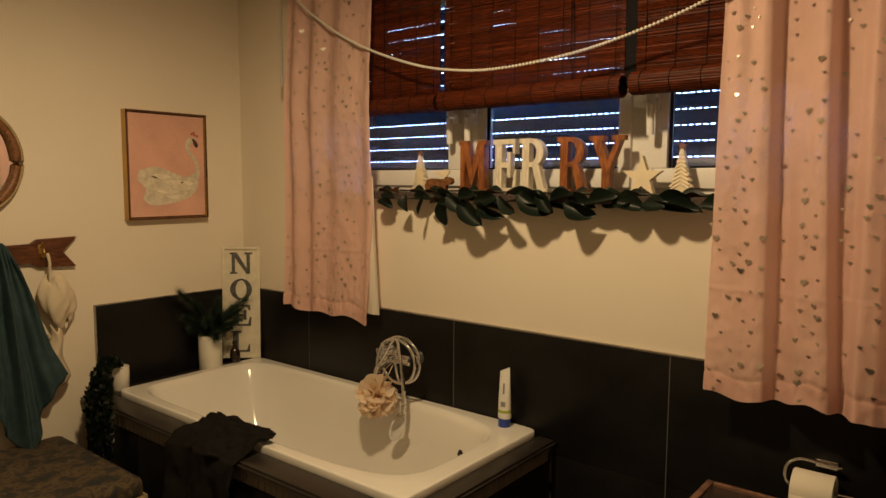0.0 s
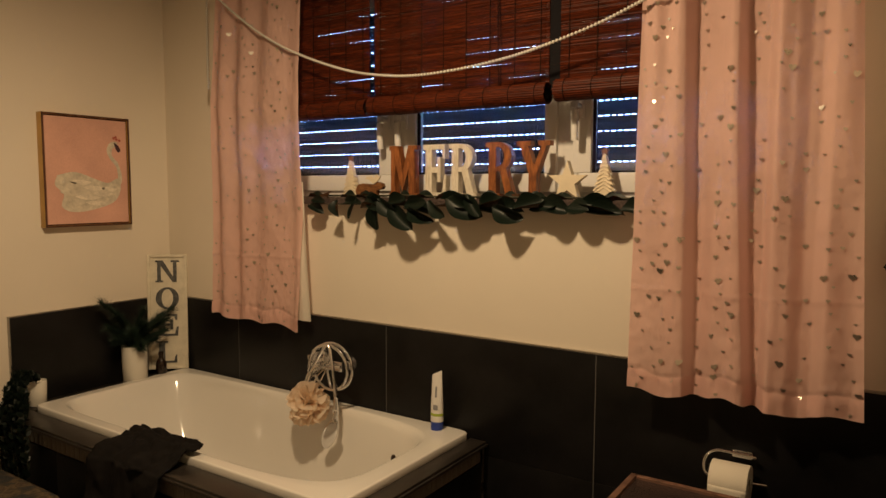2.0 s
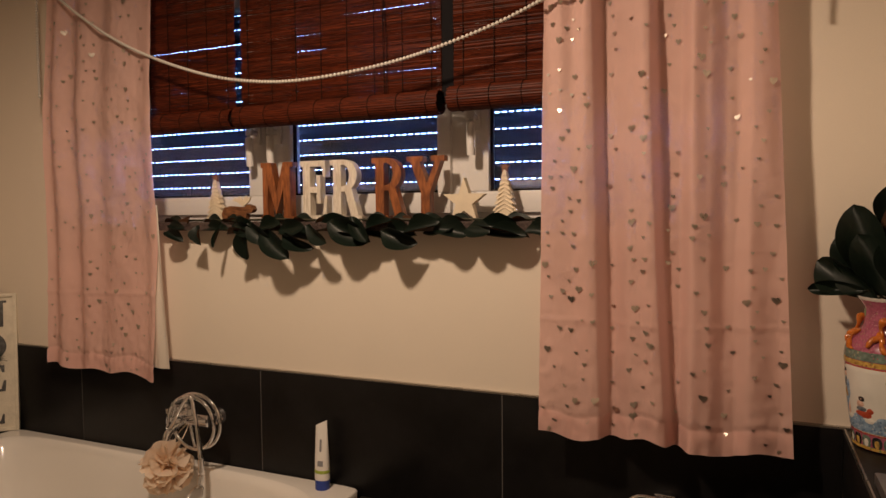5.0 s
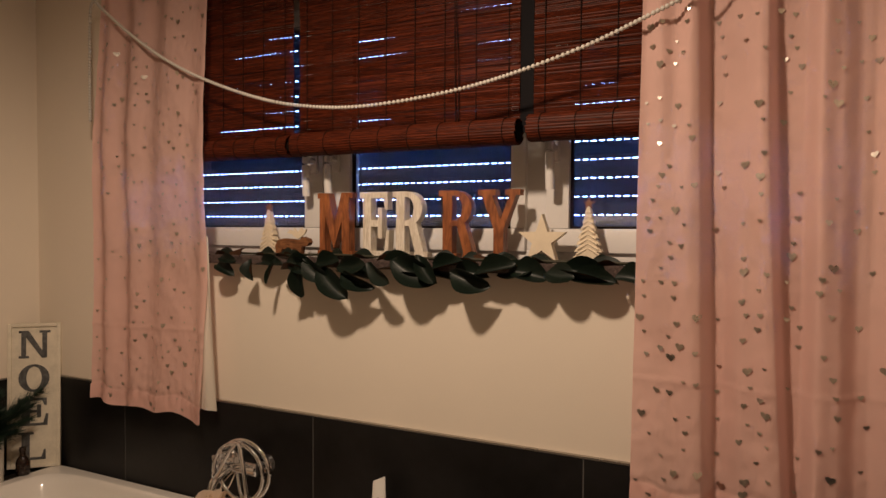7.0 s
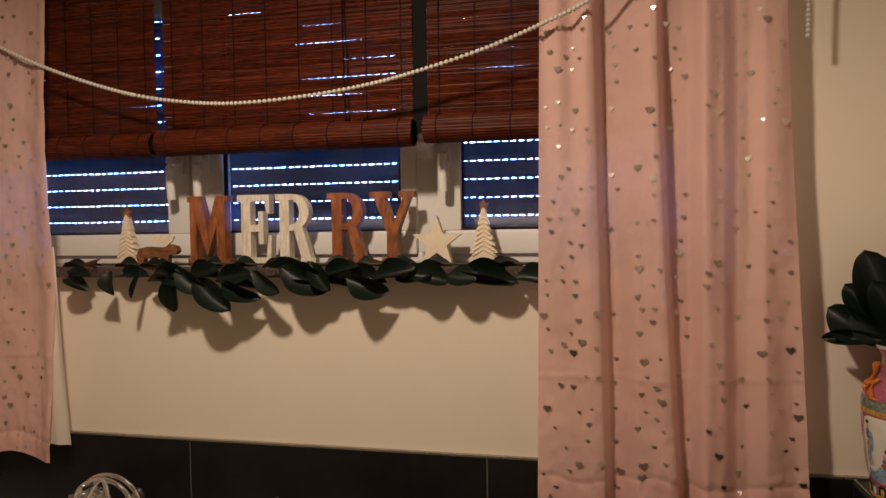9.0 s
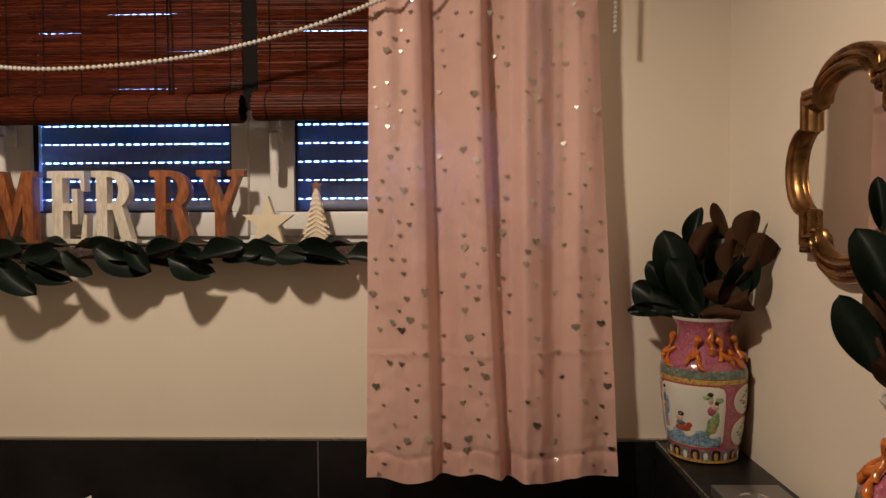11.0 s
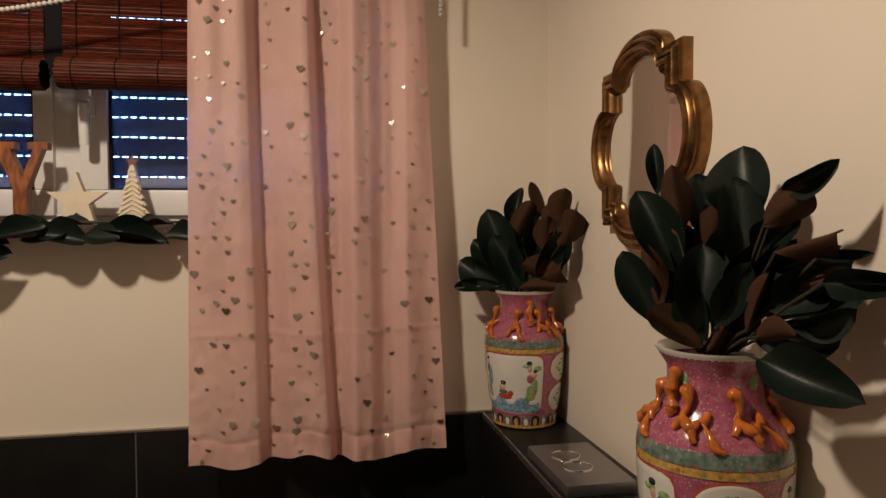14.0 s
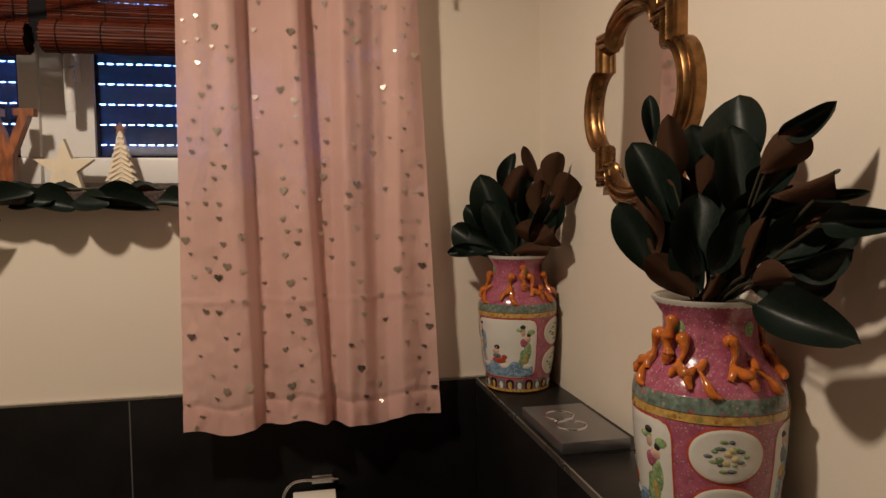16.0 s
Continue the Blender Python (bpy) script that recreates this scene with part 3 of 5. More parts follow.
def curtain(name, edges, fold, hem, label, seed, count, lining=False):
    """edges(z): the left and right side; hem(u): the height of the lower edge."""
    top = 2.36
    c = thing(name, label=label, category="curtain", group="window curtains")

    def at(u, v, off=0.0):
        zb = hem(u)
        z = zb + v * (top - zb)
        a, b = edges(z)
        x = a + u * (b - a)
        crease = 0.0042 * noise.noise(Vector((x * 15 + z * 5, seed, z * 8))) + 0.0024 * noise.noise(Vector((x * 9 - z * 14, seed + 5, z * 26))) * max(0.25, 1.5 - z) + 0.0012 * noise.noise(Vector((x * 50, seed, z * 34))) * (1.6 if z < 1.15 else 1.0)
        h = z - zb
        pucker = 0.0034 * noise.noise(Vector((x * 60, seed + 9, z * 16))) * math.exp(-((h - 0.05) / 0.035) ** 2)
        seam = 0.0035 * math.exp(-((h - 0.056) / 0.006) ** 2)
        n = noise.noise(Vector((x * 11 + z * 9, seed + 2, z * 19 - x * 6)))
        wrinkle = -0.0026 * max(0.0, 1 - abs(n) * 7) * math.exp(-((h - 0.11) / 0.09) ** 2) * max(0.0, noise.noise(Vector((x * 5, seed + 7, z * 4))) + 0.25)
        ironed = -0.0022 * math.exp(-((z - 1.155 - 0.004 * math.sin(9 * x)) / 0.005) ** 2)
        return Vector((x, fold(x, z) + crease + pucker + seam + wrinkle + ironed - off, z))

    part("cloth", sheet(B(), at, 170, 230), CLOTH, c, smooth=180)
    bm = B()
    sheet(bm, lambda u, v: at(u, v * 0.035, 0.0022 + (0.0015 if v > 0.8 else 0)), 150, 5)
    part("hem", bm, CLOTH, c, smooth=180)
    rng = random.Random(seed)
    spots = []
    tries = 0
    while len(spots) < count and tries < 20000:
        tries += 1
        u, v = rng.uniform(0.02, 0.98), rng.uniform(0.005, 0.99)
        if abs(at(min(1, u + 0.016), v).y - at(max(0, u - 0.016), v).y) > 0.012:
            continue
        if all(((u - a) * 0.6) ** 2 + ((v - b) * 1.45) ** 2 > 0.0265 ** 2 for a, b in spots):
            spots.append((u, v))
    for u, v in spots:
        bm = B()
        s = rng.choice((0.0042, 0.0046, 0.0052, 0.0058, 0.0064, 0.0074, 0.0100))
        # tx leans left on average, a tilt added so more hearts glint
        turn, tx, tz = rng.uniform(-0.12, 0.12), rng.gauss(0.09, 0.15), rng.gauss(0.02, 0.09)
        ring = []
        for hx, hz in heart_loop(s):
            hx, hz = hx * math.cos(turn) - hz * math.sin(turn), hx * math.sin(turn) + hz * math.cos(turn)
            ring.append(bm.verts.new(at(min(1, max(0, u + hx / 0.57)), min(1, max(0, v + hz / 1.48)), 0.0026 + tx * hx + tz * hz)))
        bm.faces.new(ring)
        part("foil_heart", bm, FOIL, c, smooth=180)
    if lining:
        def back(u, v):
            z = 0.905 + v * 0.56
            x0 = edges(z)[1] - 0.03
            x1 = mix(1.008, 0.985, v ** 1.5)
            return Vector((mix(x0, x1, u), fold(x0, z) + 0.008 + 0.004 * math.sin(9 * u + 4 * v), z))
        part("lining", sheet(B(), back, 8, 30), LINING, c, "white lining turned outward", smooth=180)
    return c


def mix(a, b, t):
    return a + (b - a) * t


curtain("curtain", lambda z: (mix(0.418, 0.466, (z - 0.88) / 1.35), mix(0.955, 0.988, min(1, max(0, (z - 0.87) / 0.45)))), fold_left,
        lambda u: mix(0.885, 0.862, u) + 0.007 * math.sin(19 * u) - 0.006 * math.sin(7 * u), "pink cotton curtain with silver foil hearts and white lining", 3, 295, True)
curtain("curtain", lambda z: (mix(2.321, 2.336, (z - 0.86) / 1.2), mix(2.916, 2.866, (z - 0.86) / 1.1)), fold_right,
        lambda u: 0.857 + 0.009 * math.sin(13 * u + 2) + 0.004 * math.sin(31 * u) + 0.004 * math.sin(5 * u), "pink cotton curtain with scattered silver foil hearts", 8, 295)
rod = thing("curtain_rod", label="slim curtain rod above the window", category="curtain rod")
part("rod", sweep(B(), [(0.36, -0.085, 2.372), (2.96, -0.085, 2.372)], 0.011, 12), TRIM, rod)
for x in (0.40, 1.65, 2.92):
    part("bracket", box(B(), x - 0.01, x + 0.01, -0.095, 0, 2.376, 2.39, 0.003), TRIM, rod)

# ---- bamboo blinds ----
def blind(x0, x1, zroll, r, seed, yb=-0.014, cord=0.0):
    b = thing("bamboo_blind", label="dark reddish bamboo roller blind, half lowered", category="blind", group="window blinds")
    rng = random.Random(seed)
    bm = B()
    z, y = zroll + 0.01, yb
    while z < 2.33:
        h = rng.uniform(0.0026, 0.0048)
        sag = rng.uniform(-0.0012, 0.0012)
        d = 0.0015 * math.sin(z * 40 + seed)
        vs = []
        for x, s in ((x0, 0), (x0 * 0.66 + x1 * 0.34, sag), (x0 * 0.34 + x1 * 0.66, -sag), (x1, rng.uniform(-0.001, 0.001))):
            vs.append([bm.verts.new((x, y + d + dy, z + s + dz)) for dy, dz in ((0, 0), (-0.0012, h * 0.5), (0, h), (0.001, h * 0.5))])
        for p, q in zip(vs, vs[1:]):
            for k in range(4):
                bm.faces.new((p[k], p[(k + 1) % 4], q[(k + 1) % 4], q[k]))
        z += h * 0.94 if rng.random() < 0.96 else h + rng.uniform(0.0002, 0.0009)
    mesh = part("reeds", bm, REED, b, smooth=60)
    mesh["kind"] = "stuff"
    # the rolled-up lower end
    n = 30
    cz, cy = zroll, yb - 0.016
    rr = r
    for k in range(n):
        bm = B()
        a = 2 * math.pi * k / n
        w = math.pi * rr / n * 0.97
        tx, tz = -math.sin(a), math.cos(a)
        px, pz = math.cos(a), math.sin(a)
        j0, j1 = rng.uniform(-0.002, 0.002), rng.uniform(-0.002, 0.002)
        pa = [(cy + px * (rr - 0.002) - tx * w, cz + pz * (rr - 0.002) - tz * w), (cy + px * rr - tx * w, cz + pz * rr - tz * w), (cy + px * (rr + 0.0012), cz + pz * (rr + 0.0012)), (cy + px * rr + tx * w, cz + pz * rr + tz * w), (cy + px * (rr - 0.002) + tx * w, cz + pz * (rr - 0.002) + tz * w)]
        A = [bm.verts.new((x0 - 0.004 + j0, yy, zz)) for yy, zz in pa]
        C = [bm.verts.new((x1 + 0.004 + j1, yy, zz)) for yy, zz in pa]
        for i in range(5):
            bm.faces.new((A[i], A[(i + 1) % 5], C[(i + 1) % 5], C[i]))
        bm.faces.new(A)
        bm.faces.new(C)
        part("rolled_reed", bm, REED, b, smooth=30)
    bm = B()
    sweep(bm, [(x0 - 0.002, cy, cz), (x1 + 0.002, cy, cz)], r * 0.55, 14)
    part("core", bm, THREAD, b)
    bm = B()
    count = max(3, round((x1 - x0) / 0.085))
    for k in range(count):
        x = x0 + 0.03 + (x1 - x0 - 0.06) * k / (count - 1)
        box(bm, x - 0.0011, x + 0.0011, yb - 0.0045, yb - 0.0032, zroll + r * 0.8, 2.33)
        lathe_pts = [(x, cy + (r + 0.0022) * math.cos(a), cz + (r + 0.0022) * math.sin(a)) for a in [2 * math.pi * i / 24 for i in range(24)]]
        sweep(bm, lathe_pts, 0.0012, 5, closed=True)
    part("threads", bm, THREAD, b, "dark woven threads")
    bm = B()
    box(bm, x0, x1, yb - 0.012, 0.0, 2.325, 2.352, 0.003)
    part("head_rail", bm, REED, b)
    if cord:
        # added black strip: stands in for shade between this blind and the next
        part("gap_shade_strip", box(B(), x1 - 0.004, x1 + 0.036, yb + 0.003, yb + 0.005, zroll, 2.33), GAPSHADE, b, "black strip for the shade between two blinds")
        bm = B()
        for dx in (-0.004, 0.004):
            sweep(bm, smoothed([(cord + dx, yb - 0.008, 2.33), (cord + dx * 0.6, yb - 0.009, 2.1), (cord + dx * 1.4 + 0.004, yb - 0.008, 1.93), (cord + dx + 0.006, yb - 0.009, zroll + r)]), 0.0014, 6)
        part("pull_cord", bm, THREAD, b, "dark double pull cord")


blind(0.62, 1.272, 1.742, 0.032, 5)
blind(1.296, 2.008, 1.744, 0.034, 6, cord=1.826)

blind(2.046, 2.655, 1.750, 0.034, 7)

# ---- bead garland ----
gl = thing("bead_garland", label="white wooden bead garland draped over the curtains", category="garland")
drape = [(0.432, -0.088, 1.86), (0.428, -0.085, 2.05), (0.44, -0.09, 2.24), (0.475, -0.098, 2.272), (0.53, -0.112, 2.236), (0.68, -0.112, 2.126), (0.85, -0.108, 2.022), (1.04, -0.106, 1.938), (1.25, -0.108, 1.870), (1.42, -0.112, 1.838), (1.57, -0.116, 1.826), (1.75, -0.12, 1.832),
         (1.92, -0.124, 1.850), (2.06, -0.126, 1.877), (2.22, -0.13, 1.918), (2.36, -0.15, 1.962), (2.44, -0.152, 1.995), (2.56, -0.156, 2.06), (2.74, -0.156, 2.18), (2.87, -0.15, 2.25), (2.905, -0.11, 2.22), (2.908, -0.09, 2.05), (2.906, -0.088, 1.905)]
line = smoothed(drape, 40)
bead = to_mesh(ball(B(), (0, 0, 0), 0.0056, u=10, v=7), "bead", BEAD, 180)
step, acc, prev = 0.0094, 0.0, line[0]
for p in line[1:]:
    d = (p - prev).length
    acc += d
    if acc >= step:
        acc = 0
        ob = new("bead", bead)
        ob.parent, ob.location = gl, p
    prev = p
part("string", sweep(B(), line[::6], 0.0016, 6), BEAD, gl)


# ---- letters ----
def strokes(ch):
    """The strokes of a slab-serif capital in a cell 0.72 wide and 1 high."""
    def bar(x0, z0, x1, z1):
        return [(x0, z0), (x1, z0), (x1, z1), (x0, z1)]

    def bowl(cx, cz, ax, az, bx, bz, a0, a1, n=14):
        o = [(cx + ax * math.cos(radians(mix(a0, a1, i / n))), cz + az * math.sin(radians(mix(a0, a1, i / n)))) for i in range(n + 1)]
        q = [(cx + bx * math.cos(radians(mix(a1, a0, i / n))), cz + bz * math.sin(radians(mix(a1, a0, i / n)))) for i in range(n + 1)]
        return o + q
    if ch == "M":
        return [bar(0.05, 0.08, 0.17, 0.92), bar(0.54, 0.08, 0.70, 0.92), [(0.04, 1), (0.24, 1), (0.42, 0.36), (0.36, 0.12)], [(0.36, 0.12), (0.33, 0.36), (0.53, 1), (0.72, 1)],
                bar(0.0, 0, 0.23, 0.085), bar(0.48, 0, 0.76, 0.085), bar(0.0, 0.915, 0.13, 1), bar(0.62, 0.915, 0.76, 1)]
    if ch == "E":
        return [bar(0.08, 0.08, 0.27, 0.92), bar(0.0, 0, 0.68, 0.095), bar(0.0, 0.905, 0.66, 1), bar(0.27, 0.47, 0.45, 0.57), bar(0.43, 0.29, 0.53, 0.76), [(0.58, 0.095), (0.68, 0.095), (0.70, 0.42), (0.64, 0.42)], [(0.56, 0.905), (0.66, 0.905), (0.66, 0.73), (0.60, 0.73)]]
    if ch == "R":
        return [bar(0.08, 0.08, 0.26, 0.92), bar(0.0, 0, 0.35, 0.085), bar(0.0, 0.915, 0.30, 1), bowl(0.30, 0.74, 0.33, 0.26, 0.15, 0.175, -90, 90), bar(0.25, 0.48, 0.31, 0.565),
                [(0.34, 0.50), (0.50, 0.53), (0.66, 0.085), (0.48, 0.085)], bar(0.46, 0, 0.74, 0.085)]
    if ch == "Y":
        return [bar(0.27, 0.08, 0.45, 0.50), bar(0.18, 0, 0.54, 0.085), [(0.05, 0.92), (0.24, 0.92), (0.45, 0.44), (0.27, 0.44)], [(0.45, 0.44), (0.33, 0.44), (0.55, 0.92), (0.67, 0.92)], bar(-0.02, 0.915, 0.31, 1), bar(0.47, 0.915, 0.74, 1)]
    if ch == "N":
        return [bar(0.06, 0.08, 0.17, 0.92), bar(0.55, 0.0, 0.66, 0.92), [(0.05, 1), (0.23, 1), (0.66, 0.0), (0.54, 0.0)], bar(0.0, 0, 0.24, 0.085), bar(0.0, 0.915, 0.12, 1), bar(0.48, 0.915, 0.74, 1)]
    if ch == "O":
        return [bowl(0.36, 0.5, 0.36, 0.5, 0.18, 0.42, 90, 270), bowl(0.36, 0.5, 0.36, 0.5, 0.18, 0.42, -90, 90)]
    return [bar(0.08, 0.08, 0.27, 0.92), bar(0.0, 0, 0.64, 0.09), bar(0.0, 0.915, 0.36, 1), [(0.54, 0.09), (0.64, 0.09), (0.64, 0.36), (0.60, 0.36)]]


def letter_mesh(ch, w, h, depth):
    bm = B()
    for i, loop in enumerate(strokes(ch)):
        e = 0.0003 * i
        slab(bm, [(x * w / 0.74, z * h) for x, z in loop], -depth / 2 + e, depth / 2 - e)
    return bm


SILL = 1.408
for ch, x0, x1, m, tone in (("M", 1.325, 1.450, OAK, "brown wooden"), ("E", 1.482, 1.590, WHITEWOOD, "whitewashed wooden"), ("R", 1.596, 1.712, WHITEWOOD, "whitewashed wooden"), ("R", 1.748, 1.868, OAK, "brown wooden"), ("Y", 1.872, 1.992, OAK, "brown wooden")):
    ob = part("letter", letter_mesh(ch, x1 - x0, 1.601 - SILL, 0.032), m, smooth=30)
    ob.matrix_basis = pose(x0, 0.050, SILL, 0, 0, 0)
    tagged(ob, f"{tone} slab-serif letter {ch} standing on the sill", "letter", "letters spelling a greeting")


def tree_ornament(x, y, s=1.0):
    t = thing("tree_ornament", (x, y, SILL), 0, "small cream carved wooden tree with a brown star", "ornament", "carved trees on the sill")
    h = 0.142 * s
    left, right = [], []
    n = 7
    for k in range(n):
        z0 = 0.012 + (h - 0.012) * k / n
        w = 0.037 * s * (1 - k / n) + 0.005
        left += [(-w, z0 - 0.004), (-w * 0.90, z0 + 0.003), (-w * 0.46, z0 + (h / n) * 0.8)]
        right += [(w, z0 - 0.004), (w * 0.90, z0 + 0.003), (w * 0.46, z0 + (h / n) * 0.8)]
    bm = B()
    slab(bm, right + [(0, h + 0.004)] + list(reversed(left)), -0.009, 0.009)
    part("tree", bm, CREAMWOOD, t, smooth=30)
    bm = B()
    for k in range(9):
        z = 0.02 + k * h / 10.5
        w = 0.030 * s * (1 - k / 10)
        for sx in (-1, 1):
            sweep(bm, [(0.001 * sx, -0.009, z + w * 0.55), (w * sx, -0.010, z)], [0.0016, 0.0034], 6)
    part("carving", bm, CREAMWOOD, t)
    part("foot", box(B(), -0.006, 0.006, -0.008, 0.008, 0, 0.0125, 0.001), CREAMWOOD, t)
    star = [(0.017 * (1 if i % 2 == 0 else 0.45) * math.sin(math.pi * i / 5), h + 0.010 + 0.017 * (1 if i % 2 == 0 else 0.45) * math.cos(math.pi * i / 5)) for i in range(10)]
    part("star", slab(B(), star, -0.006, 0.004), BROWNWOOD, t, "brown wooden star")


tree_ornament(1.112, 0.062)
tree_ornament(2.172, 0.062)

st = thing("star_ornament", (2.048, 0.060, SILL), 0, "cream painted wooden star standing on the sill", "ornament")
R1 = 0.069
loop = [(R1 * (1 if i % 2 == 0 else 0.40) * math.sin(math.pi * i / 5), 0.0565 + R1 * (1 if i % 2 == 0 else 0.40) * math.cos(math.pi * i / 5)) for i in range(10)]
bm = slab(B(), loop, -0.012, 0.012)
part("star", bm, CREAMWOOD, st, smooth=30)

ms = thing("moose_ornament", (1.222, 0.045, SILL), 0, "small brown wooden moose with white antlers", "ornament")
body = [(-0.060, 0.0), (-0.044, 0.0), (-0.040, 0.018), (0.018, 0.018), (0.022, 0.0), (0.036, 0.0), (0.040, 0.026), (0.062, 0.030), (0.070, 0.040), (0.064, 0.052), (0.044, 0.058), (0.030, 0.048), (-0.030, 0.052), (-0.056, 0.046), (-0.066, 0.025)]
part("body", slab(B(), body, -0.010, 0.010), BROWNWOOD, ms, smooth=30)
ant = [(0.030, 0.050), (0.006, 0.066), (-0.012, 0.070), (-0.002, 0.080), (0.012, 0.076), (0.016, 0.086), (0.030, 0.070), (0.044, 0.088), (0.050, 0.078), (0.064, 0.082), (0.058, 0.068), (0.042, 0.056)]
part("antler", slab(B(), ant, -0.016, -0.0105), CREAMWOOD, ms, "white wooden antler plate", smooth=30)

# ---- leaves ----
def leaf_mesh(name, seed, curl, cup):
    """A pointed oval leaf one long and one wide, green above and brown below."""
    rng = random.Random(seed)
    bm = B()
    nu, nv = 8, 16
    wave = rng.uniform(0, 6)

    def at(i, j, off):
        v = j / nv
        u = 2 * i / nu - 1
        w = 0.5 * (math.sin(math.pi * v ** 1.22) ** 0.58 if 0 < v < 1 else 0.0) + 0.010
        rib = 0.010 * math.exp(-(u / 0.14) ** 2) - 0.006 * abs(math.sin(15 * (v - 0.35 * abs(u)))) * min(1, 3 * abs(u)) * (1 - abs(u))
        z = cup * (u * w) ** 2 * 1.7 + 0.05 * abs(u) * w - curl * v * v + 0.030 * math.sin(7 * v + wave) * u - rib
        return (u * w, v, z - off)
    up = [[bm.verts.new(at(i, j, 0)) for j in range(nv + 1)] for i in range(nu + 1)]
    dn = [[bm.verts.new(at(i, j, 0.010)) for j in range(nv + 1)] for i in range(nu + 1)]
    under = []
    for i in range(nu):
        for j in range(nv):
            bm.faces.new((up[i][j], up[i + 1][j], up[i + 1][j + 1], up[i][j + 1]))
            under.append(bm.faces.new((dn[i][j], dn[i][j + 1], dn[i + 1][j + 1], dn[i + 1][j])))
    for j in range(nv):
        bm.faces.new((up[0][j], up[0][j + 1], dn[0][j + 1], dn[0][j]))
        bm.faces.new((up[nu][j], dn[nu][j], dn[nu][j + 1], up[nu][j + 1]))
    for f in under:
        f.material_index = 1
    return to_mesh(bm, name, [GREEN, BROWNLEAF], 50)


LEAVES = [leaf_mesh("leaf", 1, 0.10, 0.5), leaf_mesh("leaf", 2, 0.22, 0.8), leaf_mesh("leaf", 3, -0.06, 0.4), leaf_mesh("leaf", 4, 0.32, 0.6)]


def put_leaf(parent, base, along, face, length, width, k):
    """A leaf from base along a direction, its green side towards face."""
    y = along.normalized()
    x = y.cross(face).normalized()
    z = x.cross(y)
    ob = new("leaf", LEAVES[k % 4])
    m = Matrix((x, y, z)).transposed().to_4x4()
    m.translation = base
    ob.parent = parent
    ob.matrix_basis = m @ Matrix.Diagonal((width, length, length, 1))
    return ob


ga = thing("leaf_garland", (0, 0, 0), 0, "dark green magnolia leaf garland laid along the window sill", "garland")
# base and tip along the sill, width; the hanging ones fall in front of its edge
HANGING = [(1.166, 1.400, 1.172, 1.336, 0.050), (1.250, 1.401, 1.241, 1.326, 0.014), (1.357, 1.395, 1.351, 1.292, 0.054), (1.415, 1.378, 1.524, 1.300, 0.072), (1.495, 1.370, 1.598, 1.326, 0.048), (1.585, 1.398, 1.675, 1.344, 0.050),
           (1.665, 1.408, 1.786, 1.354, 0.082), (1.742, 1.424, 1.795, 1.350, 0.050), (1.842, 1.382, 1.948, 1.344, 0.062), (1.478, 1.382, 1.584, 1.390, 0.056), (1.367, 1.404, 1.448, 1.346, 0.060), (1.300, 1.398, 1.395, 1.368, 0.048)]
LYING = [(1.006, 1.418, 1.090, 1.410, 0.032), (0.996, 1.396, 1.070, 1.386, 0.043), (1.158, 1.404, 1.258, 1.416, 0.037), (1.261, 1.390, 1.396, 1.411, 0.043), (1.367, 1.408, 1.486, 1.420, 0.054), (1.464, 1.392, 1.579, 1.404, 0.055), (1.586, 1.397, 1.736, 1.430, 0.050),
         (1.670, 1.398, 1.772, 1.415, 0.050), (1.755, 1.406, 1.876, 1.432, 0.040), (1.752, 1.394, 1.851, 1.404, 0.050), (1.897, 1.395, 2.018, 1.434, 0.050), (2.000, 1.406, 2.099, 1.408, 0.064), (2.093, 1.404, 2.175, 1.399, 0.060), (2.123, 1.419, 2.267, 1.416, 0.043),
         (2.151, 1.394, 2.270, 1.400, 0.050), (2.267, 1.400, 2.346, 1.410, 0.054), (1.96, 1.396, 2.06, 1.412, 0.052), (1.83, 1.400, 1.93, 1.412, 0.045)]
rng = random.Random(4)
for rows, y0, lift in ((LYING, -0.060, 0.75), (HANGING, -0.085, 0.12)):
    for i, (x0, z0, x1, z1, w) in enumerate(rows):
        y = y0 + rng.uniform(-0.010, 0.006)
        if lift > 0.5:
            z0, z1 = z0 - 0.021, z1 - 0.027
        base, tip = Vector((x0, y + 0.006, z0)), Vector((x1, y - rng.uniform(0.0, 0.022), z1))
        put_leaf(ga, base, tip - base, Vector((rng.uniform(-0.25, 0.25), -1, lift + rng.uniform(-0.2, 0.3))), (tip - base).length * 1.02, w * (1.0 if lift > 0.5 else 0.95), i + (1 if lift < 0.5 else 2))
for x, y, z, a, ln, w in ((1.07, -0.045, 1.418, 12, 0.068, 0.042), (1.22, -0.02, 1.412, 20, 0.07, 0.04), (1.93, -0.03, 1.412, 170, 0.08, 0.04)):
    d = Vector((math.cos(radians(a)), -0.1, math.sin(radians(a)) * 0.5))
    put_leaf(ga, Vector((x, y, z)) - d * ln * 0.5, d, Vector((0.1, 0.8, -0.7)), ln, w, 0)
for i in range(15):
    x, d = 1.05 + i * 0.088, Vector((rng.choice((-1, 1)), rng.uniform(-0.3, 0.3), 0.02))
    put_leaf(ga, Vector((x, -0.036 + rng.uniform(-0.006, 0.006), 1.4095)), d, Vector((0.1, -0.35, 1)), rng.uniform(0.075, 0.09), 0.036, 3 * (i % 2))
part("stem", sweep(B(), smoothed([(1.03, -0.03, 1.4125), (1.3, -0.045, 1.413), (1.45, -0.05, 1.416), (1.6, -0.04, 1.4125), (1.8, -0.048, 1.413), (2.0, -0.035, 1.4125), (2.2, -0.045, 1.413), (2.36, -0.035, 1.4125)]), 0.0035, 7), STEM, ga)

